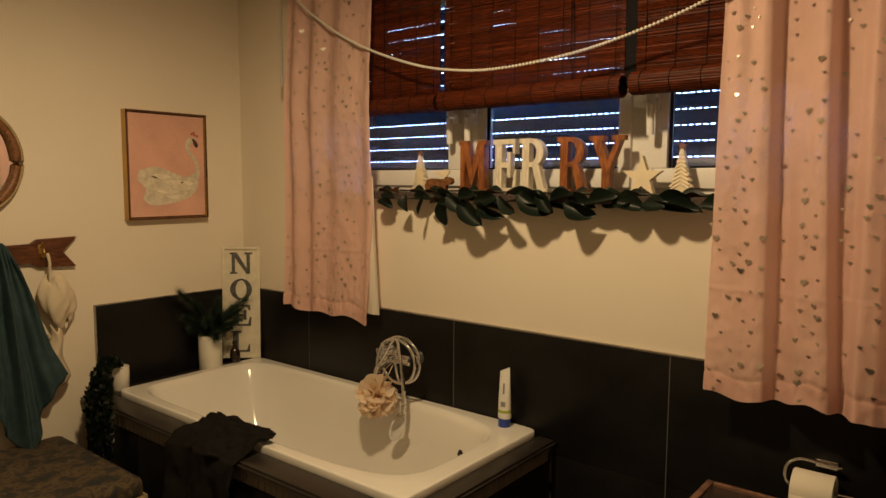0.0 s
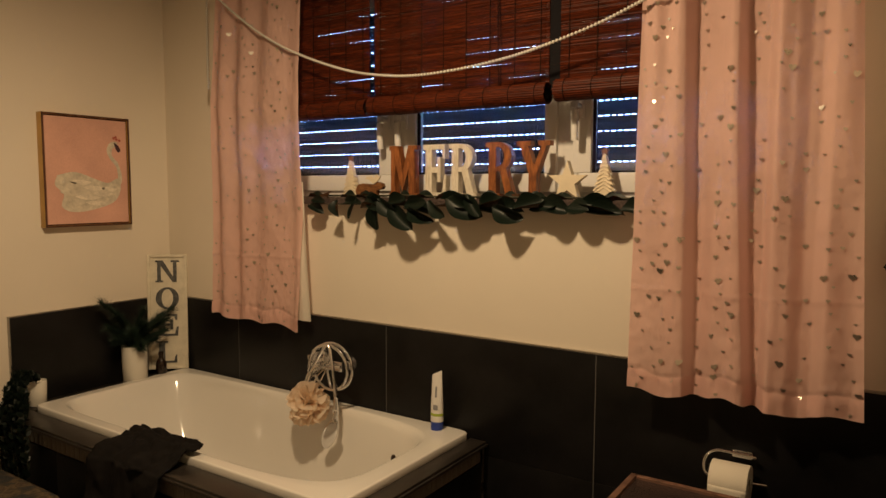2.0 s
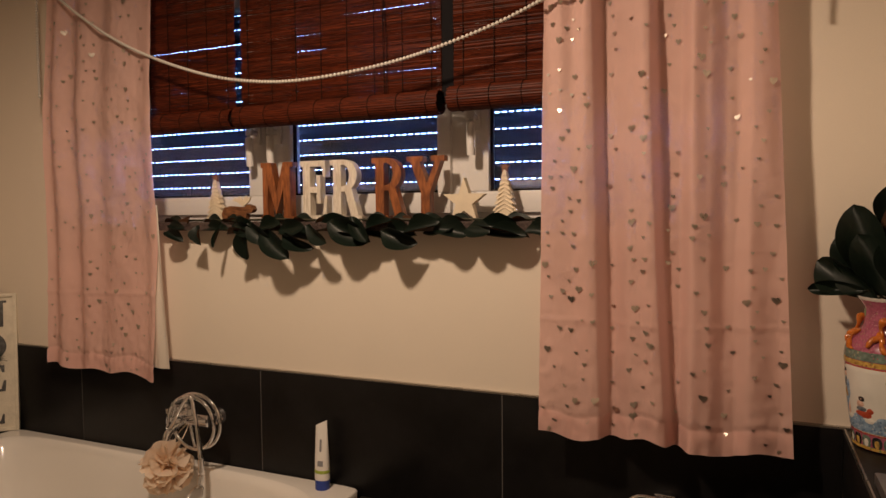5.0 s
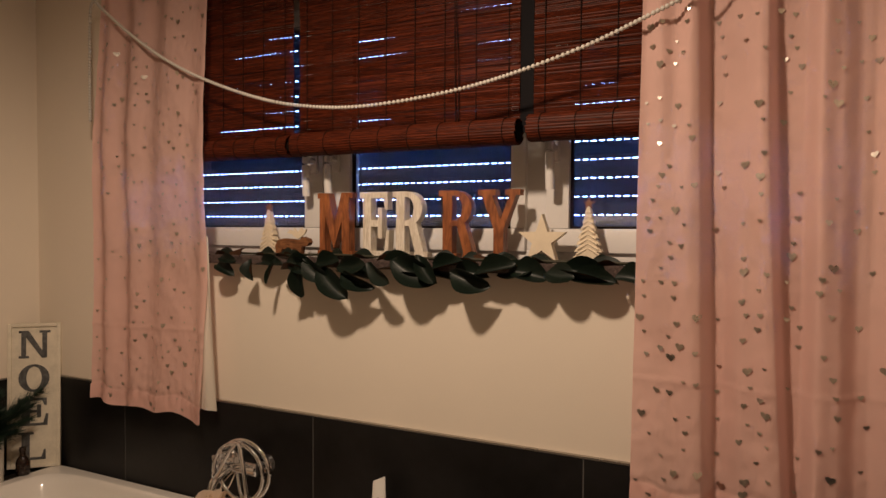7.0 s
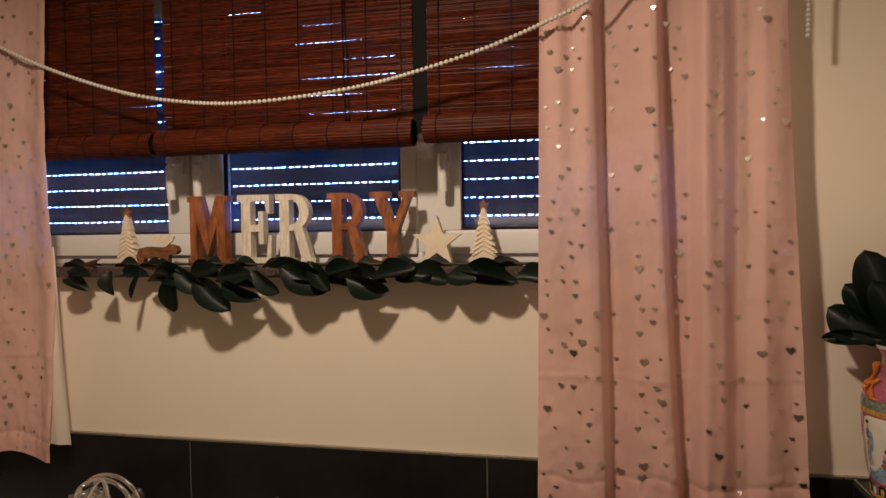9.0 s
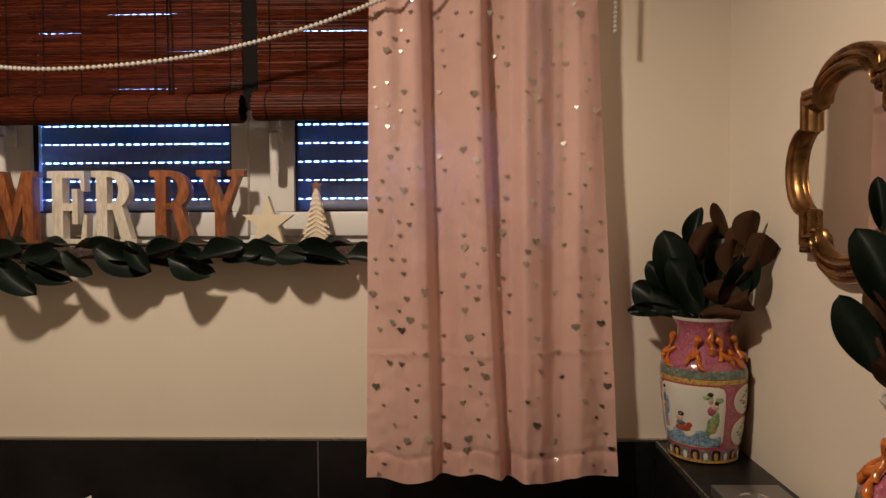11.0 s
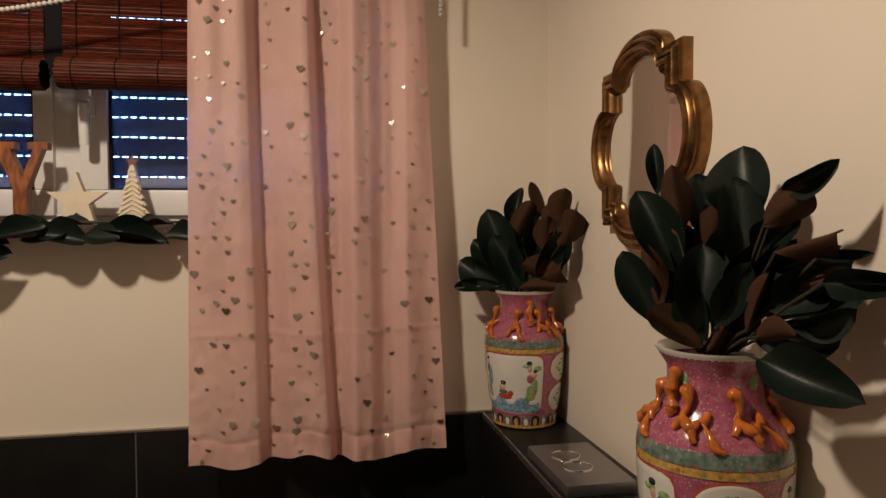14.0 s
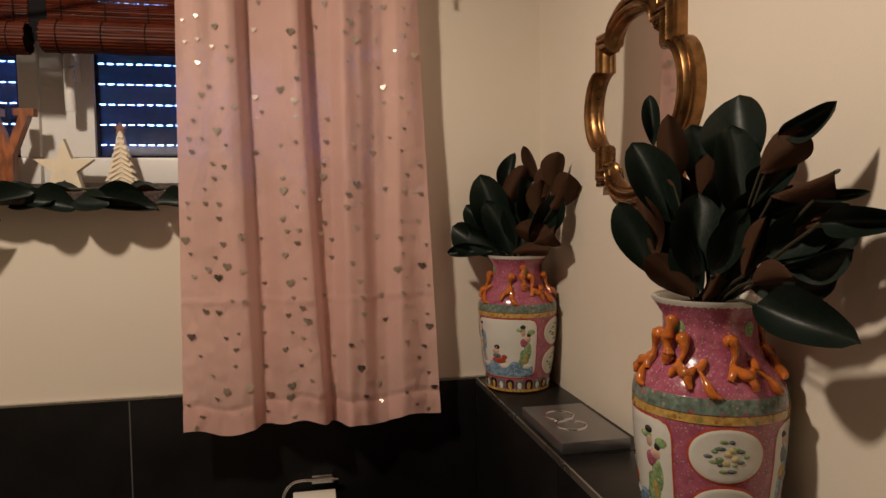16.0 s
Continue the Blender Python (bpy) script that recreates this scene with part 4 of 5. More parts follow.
# ---- vases ----
PROFILE = [(0.0, 0.0), (0.074, 0.0), (0.079, 0.003), (0.080, 0.02), (0.088, 0.07), (0.0955, 0.13), (0.0985, 0.18), (0.0985, 0.20), (0.096, 0.213), (0.088, 0.229), (0.075, 0.246), (0.067, 0.262), (0.0635, 0.285), (0.0645, 0.30), (0.069, 0.314), (0.0735, 0.3215), (0.074, 0.324), (0.071, 0.3235), (0.062, 0.31), (0.058, 0.28), (0.066, 0.24), (0.085, 0.18), (0.07, 0.03), (0.0, 0.02)]
PROFILE = [(r * (0.968 if z < 0.235 else 0.908 if z < 0.305 else 0.985), z) for r, z in PROFILE]


def radius_at(z):
    for (r0, z0), (r1, z1) in zip(PROFILE[1:16], PROFILE[2:17]):
        if z0 <= z <= z1:
            return r0 + (r1 - r0) * (z - z0) / max(1e-6, z1 - z0)
    return 0.0775


def on_vase(a, z, off):
    r = radius_at(z) + off
    return Vector((r * math.cos(a), r * math.sin(a), z))


def patch(center, half_a, z0, z1, off, power=5.0, n=40):
    """A thin painted panel that follows the vase."""
    bm = B()
    zc, hz = (z0 + z1) / 2, (z1 - z0) / 2
    mid = bm.verts.new(on_vase(center, zc, off))
    edge = []
    for k in range(n):
        q = 4 * k / n
        f = 2 * (q % 1) - 1
        px, pz = ((1, f), (-f, 1), (-1, -f), (f, -1))[int(q)]
        norm = (abs(px) ** power + abs(pz) ** power) ** (1 / power)
        edge.append((px / norm, pz / norm))
    rings = []
    for f in (0.12, 0.24, 0.36, 0.48, 0.6, 0.72, 0.84, 0.94, 1.0) if half_a > 0.3 else (0.5, 1.0):
        rings.append([bm.verts.new(on_vase(center + f * half_a * px, zc + f * hz * pz, off if f < 1 else off * 0.4)) for px, pz in edge])
    for k in range(n):
        bm.faces.new((mid, rings[0][k], rings[0][(k + 1) % n]))
        for p, q in zip(rings, rings[1:]):
            bm.faces.new((p[k], q[k], q[(k + 1) % n], p[(k + 1) % n]))
    return bm


def lizard(a, z, bend, flip=1):
    """A crouching creature in relief on the shoulder, as a plain knotted shape."""
    bm = B()
    pts = [on_vase(a + flip * da, z + dz, o) for da, dz, o in ((-0.22, 0.046, 0.003), (-0.14, 0.050, 0.008), (-0.10, 0.034, 0.008), (-0.16, 0.020, 0.007), (0.02, 0.012, 0.009), (0.18 * bend, 0.018, 0.008), (0.34 * bend, 0.006, 0.006), (0.46 * bend, -0.008, 0.004), (0.62 * bend, -0.012, 0.002))]
    line = smoothed(pts, 5)
    n = len(line)
    sweep(bm, line, [0.0070 * (1 - 0.55 * i / n) + 0.0024 * math.sin(17 * i / n) for i in range(n)], 10)
    for da, dz, db, dzb in ((-0.14, 0.020, -0.10, -0.014), (0.03, 0.012, 0.05, -0.016), (0.20 * bend, 0.016, 0.08, 0.010)):
        sweep(bm, [on_vase(a + flip * da, z + dz, 0.006), on_vase(a + flip * (da + db * 0.6), z + dz + dzb * 0.5, 0.007), on_vase(a + flip * (da + db), z + dz + dzb, 0.002)], [0.0062, 0.0054, 0.0042], 8)
    return bm


# painted shapes on a panel: angle from its middle, half width, lower and upper edge, lift, squareness, enamel
BOAT = [(-0.16, 0.27, 0.070, 0.088, 0.0024, 2.4, GLAZERED), (0.02, 0.10, 0.080, 0.096, 0.0025, 1.5, GLAZERED), (-0.20, 0.15, 0.084, 0.096, 0.0027, 2.2, GLAZEGREY), (-0.22, 0.11, 0.093, 0.108, 0.0028, 2.0, GLAZESKIN), (-0.18, 0.085, 0.106, 0.117, 0.0030, 2.6, GLAZEBLACK), (-0.18, 0.035, 0.109, 0.114, 0.0033, 2.0, GLAZESKIN)]
ROBES = [(0.56, 0.15, 0.066, 0.112, 0.0023, 2.2, GLAZEGREEN), (0.64, 0.12, 0.080, 0.128, 0.0026, 1.8, GLAZEGREEN), (0.48, 0.09, 0.062, 0.090, 0.0027, 1.6, GLAZEGREEN), (0.55, 0.11, 0.112, 0.136, 0.0027, 2.0, GLAZEPINK), (0.62, 0.10, 0.124, 0.140, 0.0029, 1.8, GLAZESKIN), (0.46, 0.14, 0.148, 0.160, 0.0024, 1.8, GLAZEGREEN),
         (0.72, 0.12, 0.140, 0.156, 0.0024, 1.8, GLAZEGREEN), (0.52, 0.06, 0.138, 0.157, 0.0030, 2.0, GLAZESKIN), (0.51, 0.075, 0.156, 0.166, 0.0032, 2.0, GLAZEBLACK), (0.66, 0.055, 0.137, 0.147, 0.0033, 2.0, GLAZEBLACK), (0.60, 0.05, 0.070, 0.105, 0.0030, 1.6, GLAZEYELLOW)]
CLOAK = [(-0.70, 0.10, 0.066, 0.120, 0.0023, 2.0, GLAZEBLUE), (-0.60, 0.09, 0.098, 0.150, 0.0025, 1.6, GLAZEBLUE), (-0.68, 0.10, 0.104, 0.128, 0.0028, 2.0, GLAZEYELLOW), (-0.62, 0.05, 0.066, 0.098, 0.0027, 1.6, GLAZESKIN), (-0.70, 0.07, 0.128, 0.152, 0.0029, 2.0, GLAZEGREY), (-0.70, 0.05, 0.150, 0.163, 0.0030, 2.0, GLAZESKIN), (-0.71, 0.055, 0.160, 0.169, 0.0032, 2.0, GLAZEBLACK)]


def vase(loc, rz, label):
    v = thing("vase", loc, rz, label, "vase", "painted porcelain vases")
    part("body", lathe(B(), PROFILE, 64), GLAZEPINK, v, smooth=60)
    for z0, z1, m, nm in ((0.194, 0.2125, GLAZETEAL, "teal_band"), (0.1825, 0.1925, GLAZEYELLOW, "yellow_band"), (0.004, 0.010, GLAZEYELLOW, "foot_band")):
        part(nm, lathe(B(), [(radius_at(z0), z0)] + [(radius_at(z0 + (z1 - z0) * k / 4) + 0.0012, z0 + (z1 - z0) * k / 4) for k in range(5)] + [(radius_at(z1), z1)], 64), m, v)
    part("rim_band", lathe(B(), [(0.0684, 0.3150), (0.0729, 0.3215), (0.0737, 0.3245), (0.0711, 0.3245), (0.0582, 0.3105)], 48), GLAZEWHITE, v, "white glazed lip", smooth=60)
    for k in range(22):
        arch = part("foot_arch", patch(2 * math.pi * k / 22, 0.128, 0.008, 0.034, 0.0010, 3.0, 12), GLAZEBLACK if k % 2 else GLAZETEAL, v)
        part("arch_fill", patch(2 * math.pi * k / 22, 0.075, 0.010, 0.029, 0.0016, 2.2, 12), GLAZEYELLOW if k % 2 else GLAZEWHITE, arch)
    for k in range(2):
        a = -math.pi / 2 + k * math.pi
        part("panel_border", patch(a, 0.90, 0.036, 0.1805, 0.0007, 9), GLAZERED, v)
        p = part("panel", patch(a, 0.875, 0.039, 0.178, 0.0014, 9), GLAZEWHITE, v, "white panel with small painted shapes")
        part("painted_water", patch(a, 0.83, 0.041, 0.070, 0.0019, 6), GLAZEBLUE, p)
        for q in range(5):
            part("painted_wave", patch(a - 0.62 + 0.31 * q, 0.20, 0.058 + 0.006 * (q % 2), 0.075 + 0.005 * (q % 2), 0.0022, 1.6, 14), GLAZEBLUE if q % 2 else GLAZEWHITE, p)
        for da, ha, z0, z1, off, power, m in BOAT + ROBES + CLOAK:
            part("painted_shape", patch(a + da, ha, z0, z1, off, power, 16), m, p)
    for k in range(2):
        a = k * math.pi
        for z0, z1 in ((0.1085, 0.1805), (0.036, 0.1075)):
            part("medallion_border", patch(a, 0.50, z0, z1, 0.0008, 2.1), GLAZERED, v)
            md = part("medallion", patch(a, 0.475, z0 + 0.0025, z1 - 0.0025, 0.0014, 2.1), GLAZEWHITE, v, "white medallion with a green wreath")
            zc = (z0 + z1) / 2
            for q in range(14):
                t = 2 * math.pi * q / 14
                r = 0.8 + 0.2 * math.cos(4 * t)
                part("wreath_leaf", patch(a + 0.235 * r * math.cos(t), 0.055 + 0.02 * (q % 3), zc + 0.020 * r * math.sin(t) - 0.0035, zc + 0.020 * r * math.sin(t) + 0.0035, 0.0022, 1.6, 10), (GLAZEGREEN, GLAZETEAL, GLAZEGREEN, GLAZEGREY)[q % 4], md)
            for da, dz, m in ((0.0, 0.003, GLAZECREAM), (0.09, -0.003, GLAZECREAM), (-0.10, -0.004, GLAZEGREEN), (-0.02, -0.008, GLAZECREAM), (0.06, 0.008, GLAZECREAM)):
                part("wreath_blossom", patch(a + da, 0.07, zc + dz - 0.005, zc + dz + 0.005, 0.0023, 1.7, 12), m, md)
    for k in range(4):
        part("painted_flower", patch(math.pi / 4 * (2 * k + 1) - 0.1, 0.16, 0.278, 0.298, 0.0012, 1.6, 14), GLAZEGREEN, v)
    for a, z, bend, fl in ((-2.62, 0.226, 1.0, 1), (-1.55, 0.226, -0.6, -1), (-0.55, 0.226, 0.8, 1), (0.3, 0.226, 1.0, 1), (1.57, 0.238, 0.8, -1), (2.5, 0.238, 0.9, 1)):
        part("relief_creature", lizard(a, z, bend, fl), AMBER, v, "amber glazed creature in relief", smooth=80)
    for a in (-1.0, 2.05):
        bm = B()
        sweep(bm, smoothed([on_vase(a, 0.300, 0.003), on_vase(a + 0.03, 0.29, 0.010), on_vase(a - 0.03, 0.272, 0.010), on_vase(a + 0.04, 0.256, 0.008), on_vase(a, 0.244, 0.003)], 4), [0.007 + 0.002 * math.sin(1.1 * i) for i in range(17)], 9)
        part("relief_handle", bm, AMBER, v, "amber glazed creature in relief", smooth=80)
    return v


def bouquet(name, foot, heading, reach, rows, label, shift=0.0):
    """Leaves fanned out of a vase. rows: across, up, angle, length, width (cm), side shown, depth; measured square to a heading."""
    b = thing(name, foot, 0, label, "artificial plant", "magnolia branches in vases")
    h = radians(heading)
    U, W = Vector((math.cos(h), -math.sin(h), 0)), Vector((-math.sin(h), -math.cos(h), 0))
    for i, (cu, cv, a, ln, w, side, dep) in enumerate(rows):
        fwd = 1.0 * max(0, cu) / 100 + dep / 100
        s = (1 - fwd / reach) / 100
        c = U * (cu * 0.85 * s + shift) + Vector((0, 0, cv * 0.91 * s)) + W * fwd
        tilt = 0.20 * math.sin(i * 2.3)
        d = U * math.cos(radians(a)) + Vector((0, 0, math.sin(radians(a)))) + W * (1.0 * max(0, math.cos(radians(a))) * (1 if cu > 0 else 0) + tilt * 0.5)
        face = W * 1.0 + U * (0.30 * math.sin(i * 1.7)) + Vector((0, 0, 0.30 * math.cos(i * 2.9)))
        ln2 = 1.0 * ln * s
        put_leaf(b, c - d.normalized() * ln2 * 0.5, d, face if side else -face, ln2, 0.95 * w * s, i)
        base = Vector((0, 0, -0.02)) + U * cu * s * 0.12
        if cv > 0:
            part("twig", sweep(B(), smoothed([base + Vector((0, 0, -0.12)), base, (base + c - d.normalized() * ln2 * 0.5) * 0.5 + Vector((0, 0, 0.012)), c - d.normalized() * ln2 * 0.48], 4), 0.0019, 6), STEM, b)
    return b


VA, VB = (3.105, -0.112, 0.9207), (3.106, -0.928, 0.9207)
vase(VA, -39, "pink and white painted porcelain vase in the corner of the ledge")
vase(VB, -109, "pink and white painted porcelain vase standing on the ledge")

NEAR_GREEN = [(-7.8, 25.5, 95, 6.8, 2.4, 1, -2), (-7.5, 16.9, 115, 12.0, 6.2, 1, 0), (-10.2, 8.9, 115, 10.5, 4.8, 1, 1), (4.4, 23.2, 97, 10.5, 8.0, 1, -3), (4.0, 18.5, 92, 12.0, 5.8, 1, -1), (13.2, 26.2, 26, 7.5, 3.4, 1, -2),
              (18.2, 17.2, 8, 8.0, 1.6, 1, -2), (12.9, 11.0, 40, 10.7, 6.0, 1, -2), (15.4, 7.8, 24, 8.5, 4.4, 1, -1), (-1.2, 9.4, 85, 11.0, 7.2, 1, 3), (3.5, 8.9, 65, 10.5, 4.4, 1, 2), (12.4, 0.2, -11, 12.6, 6.8, 1, 1), (-0.8, 19.6, 100, 9.0, 5.5, 1, -3)]
NEAR_FILL = [(-3.0, 12.5, 100, 10.0, 5.0, 1, -2), (2.0, 13.0, 75, 10.0, 5.0, 1, -3), (8.0, 12.0, 55, 10.0, 4.5, 1, -3), (-5.5, 8.0, 110, 9.0, 5.0, 1, -1), (4.5, 5.0, 70, 8.0, 4.0, 1, -1), (8.8, 17.0, 45, 9.0, 4.5, 1, -3), (12.0, 14.2, 22, 9.5, 4.5, 1, -4), (15.0, 12.5, 14, 9.0, 4.0, 0, -3), (10.0, 4.2, 15, 9.0, 5.0, 1, -2), (-2.0, 5.5, 110, 8.0, 4.5, 1, 2), (20.0, 14.6, 4, 10.0, 4.0, 1, 0), (14.0, 5.2, 10, 9.0, 5.0, 1, -3), (11.0, 9.0, 30, 10.0, 5.0, 1, -5), (16.0, 10.2, 20, 9.0, 5.0, 1, -4), (5.5, 12.0, 62, 9.5, 4.8, 1, -1), (-6.0, 13.5, 98, 9.0, 4.5, 1, -3)]
NEAR_BROWN = [(-4.8, 21.2, 95, 9.2, 4.2, 0, 1), (10.5, 21.8, 40, 8.2, 5.0, 0, -1), (14.4, 18.0, 12, 12.0, 3.6, 0, 0), (9.4, 5.4, 20, 6.2, 4.2, 0, 3), (-4.8, 3.7, 142, 8.5, 4.6, 0, 3), (-8.3, 10.5, 105, 9.4, 3.4, 0, 2), (0.6, 16.0, 80, 10.0, 4.6, 0, -2), (6.7, 8.9, 75, 8.8, 2.0, 0, 2), (1.3, 2.4, 60, 5.0, 2.6, 0, 2), (7.0, 14.5, 60, 9.0, 4.0, 0, -3)]
bouquet("magnolia_branches", (VB[0], VB[1], VB[2] + 0.318), 32, 0.97, NEAR_GREEN + NEAR_BROWN + NEAR_FILL, "artificial magnolia branches with dark green and brown leaves", -0.007)
FAR_GREEN = [(-7.4, 12.6, 106, 18.5, 9.5, 1, 0), (-13.2, 5.0, 150, 11.0, 8.0, 1, 1), (-13.0, 1.6, 184, 12.0, 3.6, 1, 2), (-2.7, 22.0, 80, 11.0, 4.2, 1, -2), (-4.8, 8.0, 115, 15.0, 8.0, 1, 2), (3.6, 15.5, 82, 14.0, 8.5, 1, -2), (10.5, 12.0, 62, 12.5, 7.0, 1, -2), (1.2, 9.5, 96, 15.5, 8.5, 1, 1), (-10.0, 8.5, 128, 13.0, 7.0, 1, -1), (7.5, 9.0, 72, 13.0, 6.5, 1, 0), (-8.5, 4.0, 140, 11.0, 6.0, 1, 2)]
FAR_BROWN = [(4.0, 25.0, 114, 9.0, 3.2, 0, -1), (11.0, 24.0, 82, 8.8, 6.5, 0, -2), (13.2, 18.5, 62, 11.0, 7.4, 0, -1), (8.0, 20.5, 75, 8.0, 6.0, 0, 0), (-0.8, 18.5, 62, 12.0, 6.0, 0, 0), (5.4, 7.2, 165, 10.0, 6.0, 0, 3), (9.2, 6.4, 22, 8.5, 5.4, 0, 3), (4.0, 2.4, 6, 11.5, 4.2, 0, 4), (6.5, 16.0, 95, 9.0, 6.0, 0, 0)]
bouquet("magnolia_branches", (VA[0], VA[1], VA[2] + 0.318), 19, 1.70, FAR_GREEN + FAR_BROWN, "artificial magnolia branches with brown and green leaves in the corner")

# ---- flush plate, mirror, paper, cabinet ----
fp = thing("flush_plate", (3.1, -0.478, 0.9207), 0, "brushed steel toilet flush plate with two round buttons", "flush plate")
part("plate", box(B(), -0.066, 0.066, -0.115, 0.115, 0, 0.022, 0.003), STEEL, fp)
for y in (0.038, -0.026):
    part("button_ring", lathe(B(), [(0.0265, 0.0215), (0.0275, 0.0245), (0.0295, 0.0245), (0.0305, 0.0215)], 36, (-0.012, y, 0)), CHROME, fp, "chrome ring")
    part("button", lathe(B(), [(0.0265, 0.0225), (0.0, 0.0232)], 36, (-0.012, y, 0)), STEEL, fp)


def quatrefoil(s):
    """The outline of the mirror at an inset s, as (y, z)."""
    hx, hz = 0.209 - s, 0.198 - s
    cx, cz = 0.153 - s, 0.152 - s
    kx, kz = 0.097 - 0.25 * s, 0.082 - 0.25 * s
    pts = []
    n = 12
    for qx, qz in ((1, 1), (-1, 1), (-1, -1), (1, -1)):
        seg = []
        for i in range(n + 1):
            t = i / n * math.pi / 2
            seg.append((cx + (hx - cx) * math.cos(t), kz * math.sin(t)))
        seg += [(cx, kz + 0.001), (cx, cz), (kx, cz)]
        for i in range(n + 1):
            t = i / n * math.pi / 2
            seg.append((kx * math.cos(t), cz + (hz - cz) * math.sin(t)))
        seg = [(qx * x, qz * z) for x, z in seg]
        pts += seg if qx * qz > 0 else list(reversed(seg))
    return pts


mi = thing("wall_mirror", (RX, -0.552, 1.551), 0, "antique gold quatrefoil wall mirror with moulded frame", "mirror")
prof = [(0.0, 0.0), (0.0, 0.018), (0.002, 0.022), (0.006, 0.0235), (0.009, 0.021), (0.0105, 0.0205), (0.013, 0.027), (0.0165, 0.0305), (0.020, 0.029), (0.022, 0.0245), (0.0235, 0.0245), (0.027, 0.0315), (0.031, 0.0335), (0.035, 0.0305), (0.0365, 0.025), (0.038, 0.024), (0.041, 0.0255), (0.045, 0.0215), (0.048, 0.014), (0.0485, 0.010)]
bm = B()
rings = []
for s, d in prof:
    rings.append([bm.verts.new((-d, -y, z)) for y, z in quatrefoil(s)])
for a, b in zip(rings, rings[1:]):
    for k in range(len(a)):
        bm.faces.new((a[k], a[(k + 1) % len(a)], b[(k + 1) % len(a)], b[k]))
part("frame", bm, GILT, mi, smooth=35)
bm = B()
bm.faces.new([bm.verts.new((-0.013, -y, z)) for y, z in quatrefoil(0.048)])
part("glass", bm, MIRROR, mi, "clear mirror glass")

hp = thing("paper_holder", (0, 0, 0), 0, "chrome toilet paper holder on the tiled wall", "paper holder")
part("wall_plate", box(B(), 2.600, 2.655, -0.030, -0.0125, 0.684, 0.706, 0.004), CHROME, hp)
part("bow", sweep(B(), smoothed([(2.665, -0.033, 0.694), (2.62, -0.036, 0.697), (2.565, -0.042, 0.70), (2.538, -0.055, 0.685), (2.532, -0.065, 0.655), (2.545, -0.07, 0.634), (2.60, -0.07, 0.632), (2.70, -0.07, 0.636)]), 0.0042, 10), CHROME, hp)
pr = thing("toilet_roll", (2.606, -0.07, 0.627), 0, "white toilet paper roll on a chrome holder", "toilet roll")
bm = B()
lathe(bm, [(0.019, -0.050), (0.053, -0.050), (0.0535, -0.049), (0.0535, 0.049), (0.053, 0.050), (0.019, 0.050), (0.019, -0.050)], 48)
bmesh.ops.transform(bm, matrix=pose(0, 0, 0, 0, 90, 0), verts=bm.verts)
part("roll", bm, PAPER, pr)
bm = B()
sheet(bm, lambda u, v: (-0.0495 + 0.099 * u, -0.0545 - 0.001 * math.sin(3 * v), 0.0 - 0.075 * v), 4, 8)
part("loose_sheet", bm, PAPER, pr, thick=0.0006)

ca = thing("side_cabinet", (2.70, -0.62, 0), 0, "small brown wooden cabinet with a dark glass top", "cabinet")
part("body", box(B(), -0.278, 0.245, -0.275, 0.272, 0.04, 0.674, 0.004), TOPRIM, ca)
part("top", box(B(), -0.272, 0.24, -0.27, 0.266, 0.6745, 0.694, 0.002), DARKTOP, ca, "dark glass top")
for x0, x1, y0, y1 in ((-0.29, -0.273, -0.285, 0.284), (0.241, 0.256, -0.285, 0.284), (-0.2725, 0.2405, 0.267, 0.284), (-0.2725, 0.2405, -0.285, -0.271)):
    part("rim_rail", box(B(), x0, x1, y0, y1, 0.6745, 0.70, 0.003), TOPRIM, ca)
for x in (-0.25, 0.22):
    for y in (-0.25, 0.25):
        part("foot", box(B(), x - 0.02, x + 0.02, y - 0.02, y + 0.02, 0, 0.0395, 0.003), TOPRIM, ca)

# ---- on the bath ----
fa = thing("bath_tap", (1.10, -0.0125, 0.745), 0, "chrome wall-mounted bath mixer with coiled shower hose", "bath tap")
for x in (-0.065, 0.065):
    part("rosette", sweep(B(), [(x, 0.0, 0), (x, -0.012, 0), (x, -0.0125, 0)], [0.030, 0.026, 0.014], 24), CHROME, fa)
    part("inlet", sweep(B(), [(x, -0.01, 0), (x, -0.055, 0)], 0.013, 16), CHROME, fa)
bm = B()
sweep(bm, [(-0.085, -0.062, 0), (-0.08, -0.062, 0), (0.08, -0.062, 0), (0.085, -0.062, 0)], [0.014, 0.0215, 0.0215, 0.014], 20)
part("body", bm, CHROME, fa)
part("lever", sweep(B(), smoothed([(0, -0.062, 0.018), (0, -0.068, 0.045), (0, -0.095, 0.062), (0, -0.14, 0.068)]), [0.020] * 6 + [0.014] * 6 + [0.009] * 7, 14), CHROME, fa)
part("spout", sweep(B(), smoothed([(-0.030, -0.065, -0.012), (-0.032, -0.10, -0.022), (-0.034, -0.13, -0.034), (-0.034, -0.142, -0.056)]), 0.013, 14), CHROME, fa)
part("shower_cradle", sweep(B(), smoothed([(0.0, -0.07, 0.02), (-0.03, -0.09, 0.035), (-0.06, -0.11, 0.03)]), 0.010, 12), CHROME, fa)
hose = [(0.0, -0.066, -0.018)]
for k in range(0, 33):
    t = k / 32
    a = radians(-100 + 660 * t)
    hose.append((0.055 + 0.098 * math.cos(a) * (1 - 0.08 * t), -0.085 - 0.045 * t, 0.008 + 0.092 * math.sin(a) * (1 - 0.06 * t)))
hose += [(0.06, -0.135, 0.10), (0.092, -0.14, 0.04), (0.108, -0.142, -0.05)]
part("hose", sweep(B(), smoothed(hose, 4), 0.0062, 10), CHROME, fa, "chrome shower hose")
